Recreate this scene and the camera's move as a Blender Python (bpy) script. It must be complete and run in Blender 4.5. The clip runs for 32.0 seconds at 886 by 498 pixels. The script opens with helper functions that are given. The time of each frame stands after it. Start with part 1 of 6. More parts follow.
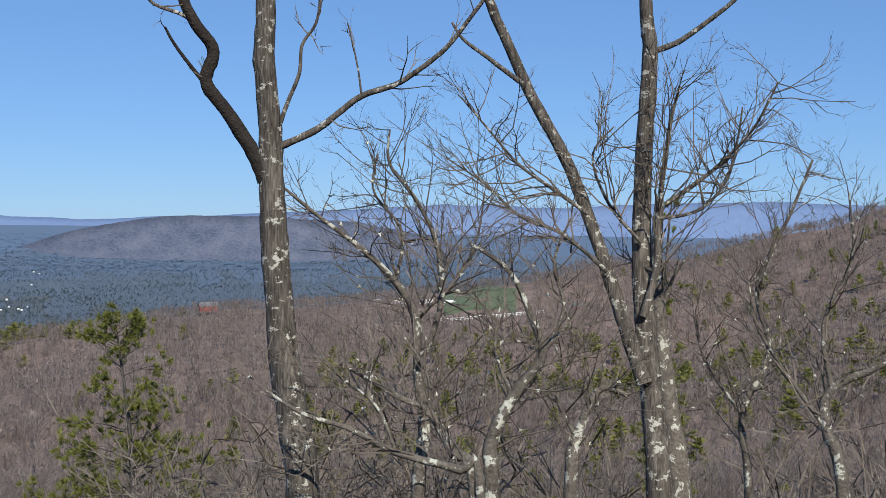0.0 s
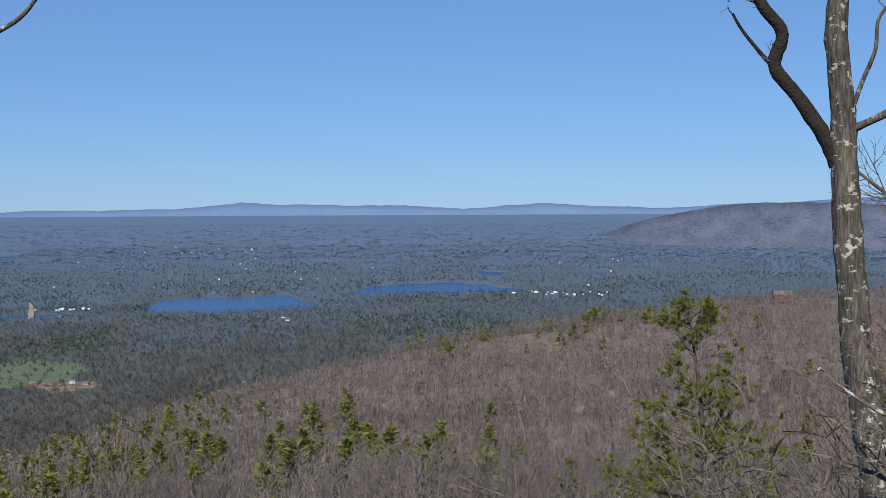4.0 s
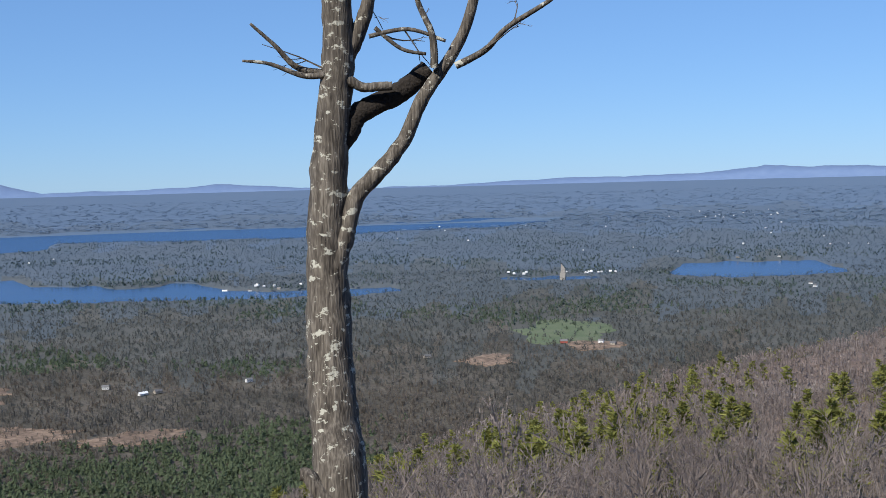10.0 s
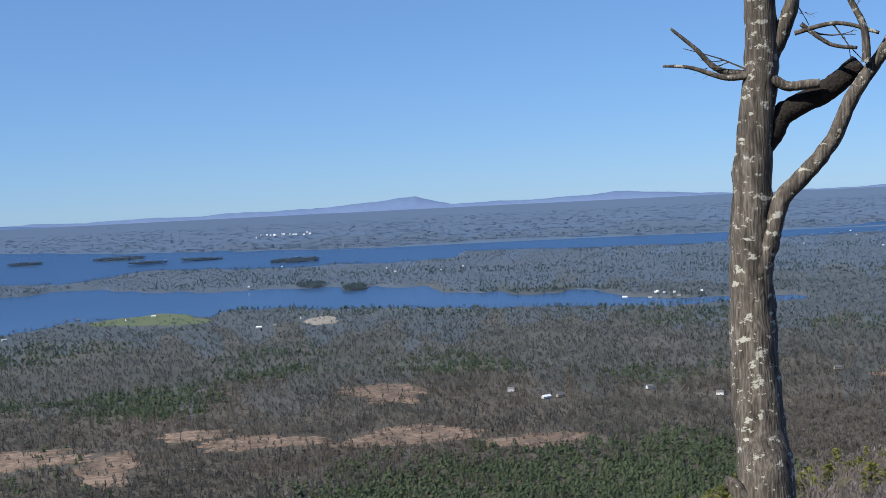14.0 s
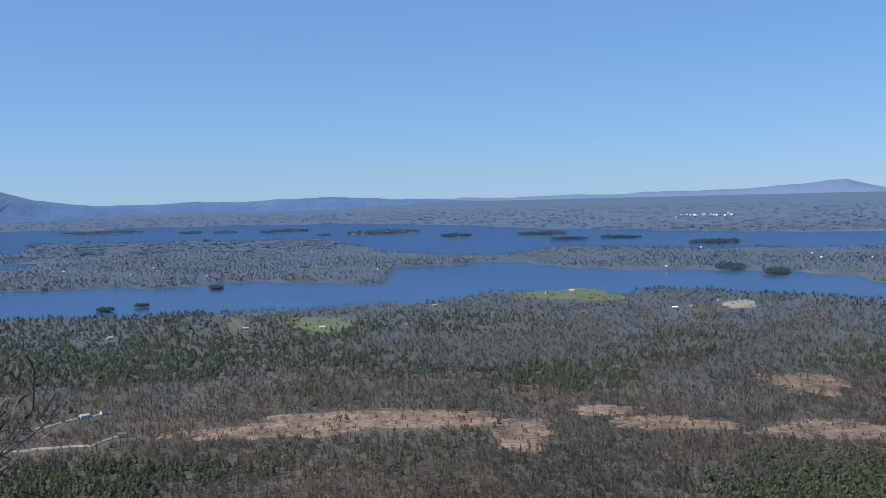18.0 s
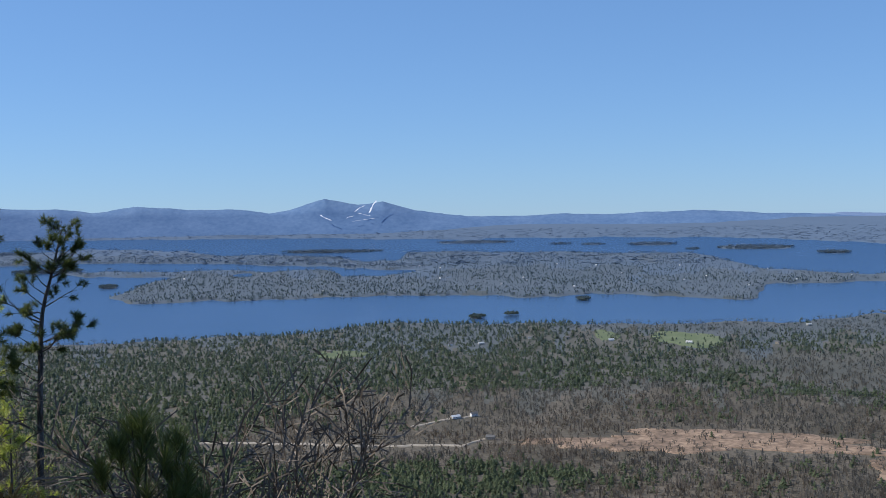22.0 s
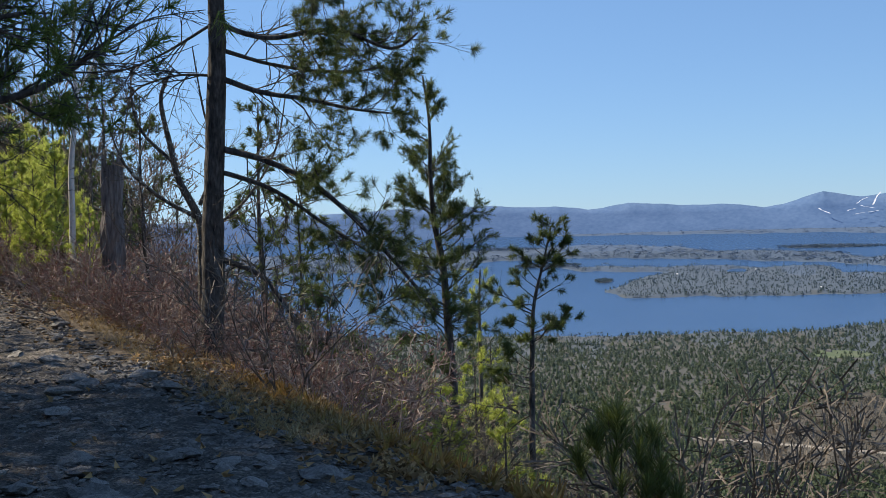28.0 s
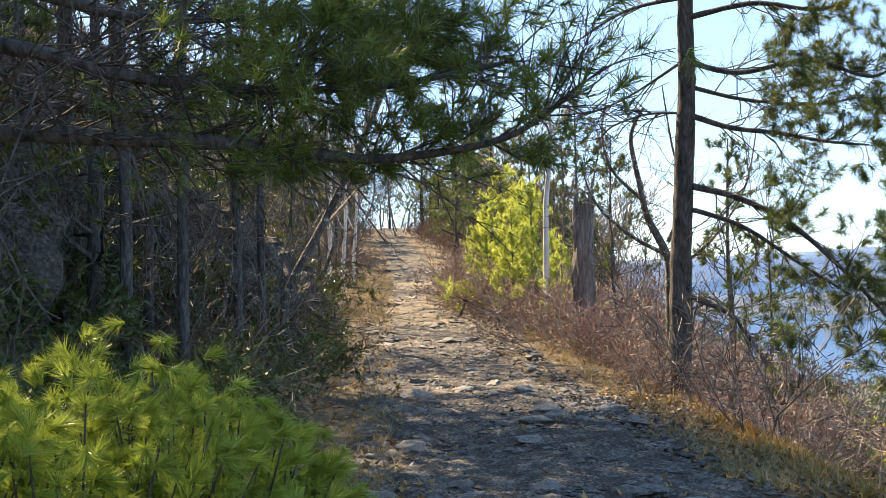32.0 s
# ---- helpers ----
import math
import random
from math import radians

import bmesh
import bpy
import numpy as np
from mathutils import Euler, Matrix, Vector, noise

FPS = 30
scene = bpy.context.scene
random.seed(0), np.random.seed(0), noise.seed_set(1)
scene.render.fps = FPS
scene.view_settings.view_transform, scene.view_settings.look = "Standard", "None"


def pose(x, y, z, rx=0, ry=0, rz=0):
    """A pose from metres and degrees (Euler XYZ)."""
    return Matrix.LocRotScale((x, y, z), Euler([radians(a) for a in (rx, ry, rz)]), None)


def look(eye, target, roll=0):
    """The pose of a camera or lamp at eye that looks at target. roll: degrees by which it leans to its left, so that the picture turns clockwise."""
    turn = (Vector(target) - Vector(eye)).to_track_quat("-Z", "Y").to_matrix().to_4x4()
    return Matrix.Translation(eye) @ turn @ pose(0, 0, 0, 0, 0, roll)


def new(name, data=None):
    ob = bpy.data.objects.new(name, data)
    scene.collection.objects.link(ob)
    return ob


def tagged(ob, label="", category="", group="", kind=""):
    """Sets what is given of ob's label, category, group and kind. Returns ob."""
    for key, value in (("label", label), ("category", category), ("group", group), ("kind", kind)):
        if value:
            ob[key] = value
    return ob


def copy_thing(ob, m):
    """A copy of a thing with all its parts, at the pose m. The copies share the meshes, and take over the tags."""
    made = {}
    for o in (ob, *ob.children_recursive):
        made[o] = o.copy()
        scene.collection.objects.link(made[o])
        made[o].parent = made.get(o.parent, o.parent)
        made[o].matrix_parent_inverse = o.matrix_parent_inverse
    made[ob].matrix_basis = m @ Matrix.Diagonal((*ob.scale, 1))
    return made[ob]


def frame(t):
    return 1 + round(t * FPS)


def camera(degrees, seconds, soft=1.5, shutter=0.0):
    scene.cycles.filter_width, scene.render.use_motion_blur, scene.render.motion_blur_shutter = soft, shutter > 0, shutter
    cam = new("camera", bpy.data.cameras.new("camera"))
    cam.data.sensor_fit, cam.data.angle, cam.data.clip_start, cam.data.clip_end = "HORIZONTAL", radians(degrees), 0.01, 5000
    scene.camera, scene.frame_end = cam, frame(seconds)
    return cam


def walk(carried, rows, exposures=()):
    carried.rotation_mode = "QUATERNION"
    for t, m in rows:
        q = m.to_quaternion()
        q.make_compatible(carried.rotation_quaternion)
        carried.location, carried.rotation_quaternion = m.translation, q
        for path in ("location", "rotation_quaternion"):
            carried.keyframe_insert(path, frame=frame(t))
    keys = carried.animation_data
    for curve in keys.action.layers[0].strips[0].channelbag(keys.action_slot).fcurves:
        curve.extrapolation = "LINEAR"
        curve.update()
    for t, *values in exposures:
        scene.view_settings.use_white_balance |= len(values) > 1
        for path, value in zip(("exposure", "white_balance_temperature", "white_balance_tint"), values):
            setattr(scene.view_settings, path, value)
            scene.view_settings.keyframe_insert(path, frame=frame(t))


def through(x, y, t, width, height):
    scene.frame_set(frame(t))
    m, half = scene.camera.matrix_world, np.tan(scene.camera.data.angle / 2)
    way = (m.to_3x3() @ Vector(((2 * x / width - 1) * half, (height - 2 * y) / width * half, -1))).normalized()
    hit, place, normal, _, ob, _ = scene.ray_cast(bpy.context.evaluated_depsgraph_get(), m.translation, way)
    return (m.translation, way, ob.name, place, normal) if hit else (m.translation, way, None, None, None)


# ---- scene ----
cam = camera(41.3, 32.0, soft=0.75)
EYE = 1.6  # eye height above the trail
TURNS = [  # seconds, heading, pitch, lean
    (0.0, 0.00, -1.38, 0.56), (0.5, 5.25, -2.52, 0.07), (1.0, 9.98, -2.64, -0.24),
    (1.5, 13.49, -2.53, -0.43), (2.0, 16.66, -2.40, -0.64), (2.5, 19.95, -2.28, -0.79),
    (3.0, 22.95, -2.24, -0.87), (3.5, 25.54, -2.13, -0.46), (5.5, 31.88, -2.02, -0.78),
    (6.0, 33.83, -2.07, -0.85), (6.5, 34.69, -2.18, -0.91), (7.0, 35.51, -2.28, -0.95),
    (7.5, 37.74, -3.42, -1.02), (8.0, 40.97, -3.44, -0.70), (8.5, 43.20, -3.46, -0.85),
    (9.0, 46.84, -3.52, -1.11), (9.5, 50.00, -3.49, -1.22), (10.0, 52.59, -3.43, -1.48),
    (10.5, 55.32, -3.27, -1.57), (11.0, 58.05, -3.08, -1.74), (11.5, 60.09, -2.85, -1.94),
    (12.0, 62.75, -2.59, -2.41), (12.5, 65.23, -2.32, -2.51), (13.0, 67.45, -2.40, -2.65),
    (13.5, 69.76, -2.34, -2.79), (15.5, 78.40, -3.00, -2.35), (16.0, 81.24, -3.03, -2.06),
    (16.5, 84.17, -2.99, -1.86), (17.0, 86.31, -2.93, -1.70), (17.5, 89.08, -2.83, -1.57),
    (18.0, 92.12, -2.68, -1.46), (18.5, 94.66, -2.55, -1.37), (19.0, 96.85, -2.43, -1.45),
    (19.5, 98.40, -2.22, -1.52), (20.0, 101.45, -2.12, -1.36), (20.5, 103.54, -2.00, -1.19),
    (21.0, 104.93, -1.93, -1.08), (21.5, 107.48, -1.87, -0.82), (22.0, 109.89, -1.73, -0.84),
    (22.5, 112.47, -1.51, -0.80), (23.0, 114.23, -1.33, -0.75), (23.5, 115.82, -1.17, -0.76),
    (24.0, 118.73, -0.99, -0.97), (24.5, 120.10, -0.87, -1.02), (26.5, 121.14, -0.42, -1.02),
    (27.0, 124.94, -0.42, -1.24), (27.5, 129.83, -0.51, -1.60), (28.0, 133.58, -1.46, -1.65),
    (28.5, 136.29, -1.41, -1.86), (29.0, 139.22, -1.36, -1.83), (29.5, 142.44, -1.17, -1.88),
    (30.0, 146.13, -0.83, -1.93), (30.5, 148.66, 0.03, -1.82), (31.0, 151.45, 0.64, -1.71),
    (31.5, 153.86, 0.83, -1.59), (32.0, 156.04, 0.92, -1.25),
]
SWAY = (0, 3.0, 5.5, 7.5, 10, 11.5, 12.5, 13.5, 17, 21.5, 23.5, 24.5, 26.5, 28, 32), (0, -0.025, -0.05, 0.025, 0, -0.04, 0.03, 0.115, 0.15, 0.16, 0.09, 0.08, 0.03, 0, 0)  # seconds, metres to the left


def stand(t, h):
    """Where the eye is: it sways a little to its left and right."""
    d, a = float(np.interp(t, *SWAY)), radians(h)
    return -math.cos(a) * d, -math.sin(a) * d, EYE


walk(cam, [(t, pose(*stand(t, h), 90 + p, 0, h) @ pose(0, 0, 0, 0, 0, lean)) for t, h, p, lean in TURNS],
     exposures=[(0.0, -0.1, 6600, 10), (3.0, -0.2, 6550, 10), (6.0, -0.24, 6550, 10), (9.0, 0.04, 6650, 10), (14.0, 0.02, 6600, 10), (24.0, 0.06, 6750, 10), (28.0, 0.28, 7500, 10), (30.0, 1.0, 9000, 11), (32.0, 1.58, 9900, 12)])

# ---- light ----
SUN_AZ, SUN_EL = 195.0, 40.0  # degrees, turning left from +y
world = bpy.data.worlds.new("sky")
scene.world = world
world.use_nodes = True
wn = world.node_tree.nodes
sky = wn.new("ShaderNodeTexSky")
sky.sky_type, sky.sun_disc = "NISHITA", False
sky.sun_elevation, sky.sun_rotation = radians(SUN_EL), radians(-SUN_AZ)
sky.altitude, sky.air_density, sky.dust_density, sky.ozone_density = 400, 0.85, 0.0, 8.0
wn["Background"].inputs["Strength"].default_value = 0.12
even = wn.new("ShaderNodeGamma")  # a clear spring sky, paler overhead and less white at the horizon than the model's
even.inputs["Gamma"].default_value = 0.56
tint = wn.new("ShaderNodeMix")
tint.data_type, tint.blend_type = "RGBA", "MULTIPLY"
tint.inputs["Factor"].default_value = 1.0
tint.inputs["B"].default_value = (1.12, 1.62, 2.3, 1)
world.node_tree.links.new(sky.outputs[0], even.inputs["Color"])
world.node_tree.links.new(even.outputs[0], tint.inputs["A"])
world.node_tree.links.new(tint.outputs["Result"], wn["Background"].inputs["Color"])
sun = new("sun", bpy.data.lights.new("sun", "SUN"))
sun.data.energy, sun.data.angle, sun.data.color = 5.0, radians(0.53), (1.0, 0.95, 0.87)
_a, _e = radians(SUN_AZ), radians(SUN_EL)
SUN_DIR = Vector((-math.sin(_a) * math.cos(_e), math.cos(_a) * math.cos(_e), math.sin(_e)))
sun.matrix_world = look((0, 0, 60), Vector((0, 0, 60)) - SUN_DIR)


# ---- materials ----
def material(name, colors, scale=1.0, rough=0.85, bump=0.0, fine=6.0, vary=0.25, spec=0.3, metal=0.0, stretch=None, island=False, through=0.0):
    """Two scales of noise between colours, with relief; vary: by object (or island) at random."""
    m = bpy.data.materials.new(name)
    m.use_nodes = True
    n, l = m.node_tree.nodes, m.node_tree.links
    b = n["Principled BSDF"]
    b.inputs["Roughness"].default_value, b.inputs["Metallic"].default_value = rough, metal
    b.inputs["Specular IOR Level"].default_value = spec
    co = n.new("ShaderNodeTexCoord")
    mp = n.new("ShaderNodeMapping")
    mp.inputs["Scale"].default_value = [scale * k for k in (stretch or (1, 1, 1))]
    l.new(co.outputs["Object"], mp.inputs[0])
    n1, n2 = n.new("ShaderNodeTexNoise"), n.new("ShaderNodeTexNoise")
    n1.inputs["Scale"].default_value, n1.inputs["Detail"].default_value = 1.0, 5
    n2.inputs["Scale"].default_value, n2.inputs["Detail"].default_value = fine, 6
    l.new(mp.outputs[0], n1.inputs["Vector"])
    l.new(mp.outputs[0], n2.inputs["Vector"])
    mx = n.new("ShaderNodeMath")
    mx.operation = "MULTIPLY_ADD"
    mx.inputs[1].default_value, mx.inputs[2].default_value = 0.55, 0.0
    l.new(n2.outputs["Fac"], mx.inputs[0])
    ad = n.new("ShaderNodeMath")
    ad.operation = "MULTIPLY_ADD"
    ad.inputs[1].default_value = 0.5
    l.new(n1.outputs["Fac"], ad.inputs[0])
    l.new(mx.outputs[0], ad.inputs[2])
    rp = n.new("ShaderNodeValToRGB")
    el = rp.color_ramp.elements
    while len(el) < len(colors):
        el.new(0.5)
    for i, c in enumerate(colors):
        el[i].position, el[i].color = 0.33 + 0.38 * i / max(1, len(colors) - 1), (*c, 1)
    l.new(ad.outputs[0], rp.inputs[0])
    hs = n.new("ShaderNodeHueSaturation")
    if vary:
        rnd = n.new("ShaderNodeNewGeometry") if island else n.new("ShaderNodeObjectInfo")
        va = n.new("ShaderNodeMapRange")
        va.inputs["To Min"].default_value, va.inputs["To Max"].default_value = 1 - vary, 1 + vary
        l.new(rnd.outputs["Random Per Island" if island else "Random"], va.inputs["Value"])
        l.new(va.outputs[0], hs.inputs["Value"])
    l.new(rp.outputs[0], hs.inputs["Color"])
    l.new(hs.outputs[0], b.inputs["Base Color"])
    if bump:
        bp = n.new("ShaderNodeBump")
        bp.inputs["Strength"].default_value, bp.inputs["Distance"].default_value = min(1, bump), 0.3 / scale
        l.new(ad.outputs[0], bp.inputs["Height"])
        l.new(bp.outputs[0], b.inputs["Normal"])
    if through:
        tr = n.new("ShaderNodeBsdfTranslucent")
        sh = n.new("ShaderNodeMixShader")
        sh.inputs[0].default_value = through
        l.new(hs.outputs[0], tr.inputs["Color"])
        l.new(b.outputs[0], sh.inputs[1])
        l.new(tr.outputs[0], sh.inputs[2])
        l.new(sh.outputs[0], n["Material Output"].inputs["Surface"])
    return m


def blotched(m, color, scale, amount, stretch=(1, 1, 1)):
    """Adds pale crusts of lichen with edges of their own."""
    n, l = m.node_tree.nodes, m.node_tree.links
    co, mp, ns, rp, mx = n.new("ShaderNodeTexCoord"), n.new("ShaderNodeMapping"), n.new("ShaderNodeTexNoise"), n.new("ShaderNodeValToRGB"), n.new("ShaderNodeMix")
    mp.inputs["Scale"].default_value = stretch
    ns.inputs["Scale"].default_value, ns.inputs["Detail"].default_value, ns.inputs["Roughness"].default_value = scale, 6, 0.68
    rp.color_ramp.elements[0].position, rp.color_ramp.elements[1].position = amount, amount + 0.03
    mx.data_type = "RGBA"
    mx.inputs["B"].default_value = (*color, 1)
    b = n["Principled BSDF"]
    l.new(co.outputs["Object"], mp.inputs[0])
    l.new(mp.outputs[0], ns.inputs["Vector"])
    l.new(ns.outputs["Fac"], rp.inputs[0])
    l.new(rp.outputs[0], mx.inputs["Factor"])
    l.new(b.inputs["Base Color"].links[0].from_socket, mx.inputs["A"])
    l.new(mx.outputs["Result"], b.inputs["Base Color"])
    return m


M_LITTER = material("leaf_litter", [(0.045, 0.033, 0.023), (0.13, 0.095, 0.06), (0.3, 0.225, 0.14)], 1.5, 0.9, 0.8, 14)
M_SLOPE_FLOOR = material("hillside_floor", [(0.10, 0.072, 0.058), (0.22, 0.16, 0.125), (0.33, 0.25, 0.2)], 0.12, 0.95, 0.4, 12, 0)
M_SLOPE = material("open_pine_needles", [(0.14, 0.16, 0.033), (0.28, 0.29, 0.075)], 3, 0.6, 0, 4, 0.2, 0.3, island=True, through=0.4)
# far mountains: the blue of the air between is painted into their colour
M_RIDGE = material("hazed_far_ridge", [(0.145, 0.22, 0.37), (0.175, 0.255, 0.405)], 0.004, 1, 0, 8, 0)
M_RIDGE2 = material("hazed_ridge", [(0.072, 0.148, 0.285), (0.128, 0.218, 0.37)], 0.01, 1, 0, 6, 0)
# hill colour turned blue-grey to paint in distance haze
M_HILL = material("hazed_hill", [(0.05, 0.07, 0.108), (0.1, 0.118, 0.162), (0.15, 0.165, 0.21)], 0.012, 1, 0, 9, 0)


def hazed(k, *colors):
    """Colours of woods and fields further off, with blue distance haze painted in: k from 0 (near) to 1."""
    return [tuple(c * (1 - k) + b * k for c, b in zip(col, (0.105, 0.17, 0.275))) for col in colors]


ZONES = (1900, 2700, 3900, 6000, 10000)  # true distances at which the next zone of the plain, with more painted haze, begins
# share of blue haze put into the colours of each zone
HAZE = (0.0, 0.08, 0.26, 0.45, 0.62, 0.78)


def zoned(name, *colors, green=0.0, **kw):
    """One material for each zone of the plain: dark green mixed in (green: how far), then blue haze painted over it."""
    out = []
    for q, k in enumerate(HAZE):
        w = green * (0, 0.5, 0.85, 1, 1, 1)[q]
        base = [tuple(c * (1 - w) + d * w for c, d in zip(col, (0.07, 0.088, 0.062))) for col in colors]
        out.append(material(name, hazed(k, *base), **kw))
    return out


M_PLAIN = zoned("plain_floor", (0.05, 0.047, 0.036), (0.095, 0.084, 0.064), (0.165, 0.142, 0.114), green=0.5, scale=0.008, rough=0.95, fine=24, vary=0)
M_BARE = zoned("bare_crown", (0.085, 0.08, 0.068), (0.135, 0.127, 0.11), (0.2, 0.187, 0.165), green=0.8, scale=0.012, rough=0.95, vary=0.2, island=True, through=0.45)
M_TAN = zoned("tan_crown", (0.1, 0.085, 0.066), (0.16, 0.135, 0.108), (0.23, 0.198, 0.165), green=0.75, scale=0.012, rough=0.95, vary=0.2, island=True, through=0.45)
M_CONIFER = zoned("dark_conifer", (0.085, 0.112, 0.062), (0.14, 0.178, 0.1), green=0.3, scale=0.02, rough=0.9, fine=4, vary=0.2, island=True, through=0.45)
# distance haze mixed into the hill colour, thicker from row to row
M_LOW = [material("hazed_low_hills", hazed(k, (0.045, 0.075, 0.07), (0.08, 0.103, 0.098), (0.115, 0.13, 0.123)), 0.009, 1, 0, 7, 0, stretch=(1, 1, 2.5)) for k in (0.62, 0.67, 0.72, 0.77, 0.82, 0.87, 0.92)]
M_WATER = material("lake_water", [(0.028, 0.078, 0.172), (0.05, 0.11, 0.22)], 0.003, 0.22, 0.0, 40, 0, 0.5)
M_BARE2 = material("bare_hillside", [(0.15, 0.122, 0.106), (0.24, 0.2, 0.178), (0.34, 0.295, 0.265)], 0.05, 0.95, 0, 4, 0.2, island=True, through=0.4)
M_PINE = material("hillside_pine", [(0.15, 0.16, 0.04), (0.27, 0.275, 0.08)], 0.2, 0.8, 0, 4, 0.3, island=True, through=0.35)
M_BARK = material("grey_bark", [(0.03, 0.026, 0.023), (0.105, 0.092, 0.078), (0.225, 0.202, 0.172)], 20, 0.9, 0.9, 4, 0.1, stretch=(1, 1, 0.14))
M_CHAR = material("dead_black_bark", [(0.012, 0.01, 0.009), (0.05, 0.042, 0.036)], 12, 0.95, 0.9, 5, 0.1)
blotched(M_BARK, (0.47, 0.47, 0.41), 13.0, 0.575, (1, 1, 1.5))
M_CRUST = blotched(material("crusted_bark", [(0.06, 0.05, 0.045), (0.2, 0.18, 0.15)], 9, 0.9, 0.7, 5, 0.1), (0.5, 0.51, 0.44), 11.0, 0.56)
M_BIRCH = blotched(material("birch_bark", [(0.5, 0.48, 0.45), (0.75, 0.72, 0.68)], 5, 0.7, 0.3, 5, 0.1), (0.08, 0.07, 0.06), 5.0, 0.62, (1, 1, 3))
M_DEADWOOD = material("dead_wood", [(0.06, 0.05, 0.05), (0.2, 0.18, 0.17), (0.34, 0.32, 0.3)], 6, 0.9, 0.8, 5, 0.1, stretch=(1, 1, 0.15))
M_DARKLEAF = material("evergreen_leaves", [(0.05, 0.075, 0.02), (0.12, 0.15, 0.04)], 4, 0.45, 0, 4, 0.25, 0.5, island=True, through=0.25)
# yellow-green young growth, its colour paled further to add missing light
M_YOUNG = material("young_needles", [(0.36, 0.43, 0.085), (0.58, 0.62, 0.17)], 3, 0.6, 0, 4, 0.2, 0.3, island=True, through=0.6)
# yellow-green needles, lightened in colour to stand in for sunshine on them
M_SUNLIT = material("sunlit_needles", [(0.23, 0.31, 0.045), (0.44, 0.52, 0.1)], 3, 0.36, 0, 4, 0.25, 0.5, island=True, through=0.5)
M_RED = material("red_brown_stems", [(0.21, 0.16, 0.132), (0.46, 0.375, 0.315)], 3, 0.8, 0, 4, 0.3, island=True)
M_GRASS = material("dry_grass", [(0.3, 0.21, 0.1), (0.5, 0.38, 0.2)], 3, 0.8, 0, 4, 0.3, island=True, through=0.3)
M_LEAF = material("fallen_leaves", [(0.2, 0.1, 0.035), (0.46, 0.29, 0.13)], 5, 0.8, 0, 4, 0.4, island=True)
M_SNOW = material("ski_snow", [(0.8, 0.83, 0.9), (0.9, 0.92, 0.95)], 0.01, 0.8, 0, 4, 0)
M_SAND = material("sand_road", [(0.25, 0.22, 0.178), (0.4, 0.36, 0.3)], 0.05, 0.95, 0, 8, 0)
M_TWIG = material("twigs", [(0.075, 0.062, 0.05), (0.21, 0.18, 0.148)], 6, 0.75, 0, 4, 0.15)
M_LICHEN = material("lichen", [(0.4, 0.42, 0.35), (0.7, 0.7, 0.6)], 20, 0.95, 0.5, 5, 0.1)
M_NEEDLE = material("needles", [(0.06, 0.092, 0.025), (0.15, 0.19, 0.05)], 3, 0.45, 0, 4, 0.25, 0.5, island=True, through=0.4)
# M_NEEDLE lightened in colour, standing in for light through the overhanging boughs
M_LIT_BOUGH = material("backlit_bough_needles", [(0.085, 0.135, 0.03), (0.2, 0.27, 0.06)], 3, 0.45, 0, 4, 0.3, 0.5, island=True, through=0.55)
M_SLAB = material("trail_slab", [(0.07, 0.066, 0.06), (0.19, 0.175, 0.155), (0.36, 0.335, 0.3)], 6, 0.6, 0.6, 6, 0.3)
M_PINEBARK = material("pine_bark", [(0.025, 0.022, 0.02), (0.08, 0.072, 0.065), (0.16, 0.148, 0.137)], 8, 0.95, 0.8, 4, 0.1, stretch=(1, 1, 0.3))
M_GRAVEL = material("trail_gravel", [(0.015, 0.012, 0.01), (0.07, 0.059, 0.047), (0.34, 0.29, 0.235)], 4.0, 0.85, 1.0, 9, 0)
# tan dust, lightened to paint in the sun on one stretch of trail
M_SUNLIT_DIRT = material("sunlit_trail_dirt", [(0.1, 0.075, 0.05), (0.24, 0.185, 0.125), (0.38, 0.31, 0.225)], 2.5, 0.9, 0.7, 12, 0)
M_SHARD = material("rock_shards", [(0.03, 0.026, 0.022), (0.2, 0.18, 0.155)], 5, 0.65, 0.5, 6, 0.55, island=True)
M_BUD = material("red_buds", [(0.2, 0.09, 0.07), (0.36, 0.2, 0.16)], 4, 0.7, 0, 4, 0.3, island=True)
M_SHRUB = material("shrub_stems", [(0.14, 0.08, 0.06), (0.28, 0.19, 0.14)], 3, 0.85, 0, 4, 0.15)
M_ROCK = material("ledge_rock", [(0.035, 0.035, 0.033), (0.11, 0.108, 0.1), (0.24, 0.23, 0.21)], 1.2, 0.9, 0.9, 9, 0.2)
# darker copy of M_ROCK: the bank's deep shade is put into the colour
M_SHADED_LEDGE = material("shaded_ledge", [(0.02, 0.019, 0.017), (0.075, 0.07, 0.06), (0.2, 0.185, 0.16)], 2.5, 0.9, 1.0, 9, 0.2)
M_PASTURE = material("pasture", [(0.085, 0.12, 0.06), (0.12, 0.152, 0.082), (0.16, 0.175, 0.112)], 0.02, 0.95, 0, 12, 0.1)
M_CLEARING = material("cut_clearing", [(0.07, 0.056, 0.042), (0.21, 0.148, 0.105), (0.37, 0.27, 0.19)], 0.03, 0.95, 0, 5, 0.1)
M_WHITE = material("white_paint", [(0.7, 0.7, 0.68), (0.8, 0.8, 0.78)], 0.5, 0.6)
M_ROOF = material("grey_roof", [(0.1, 0.1, 0.1), (0.2, 0.2, 0.2)], 0.5, 0.8)


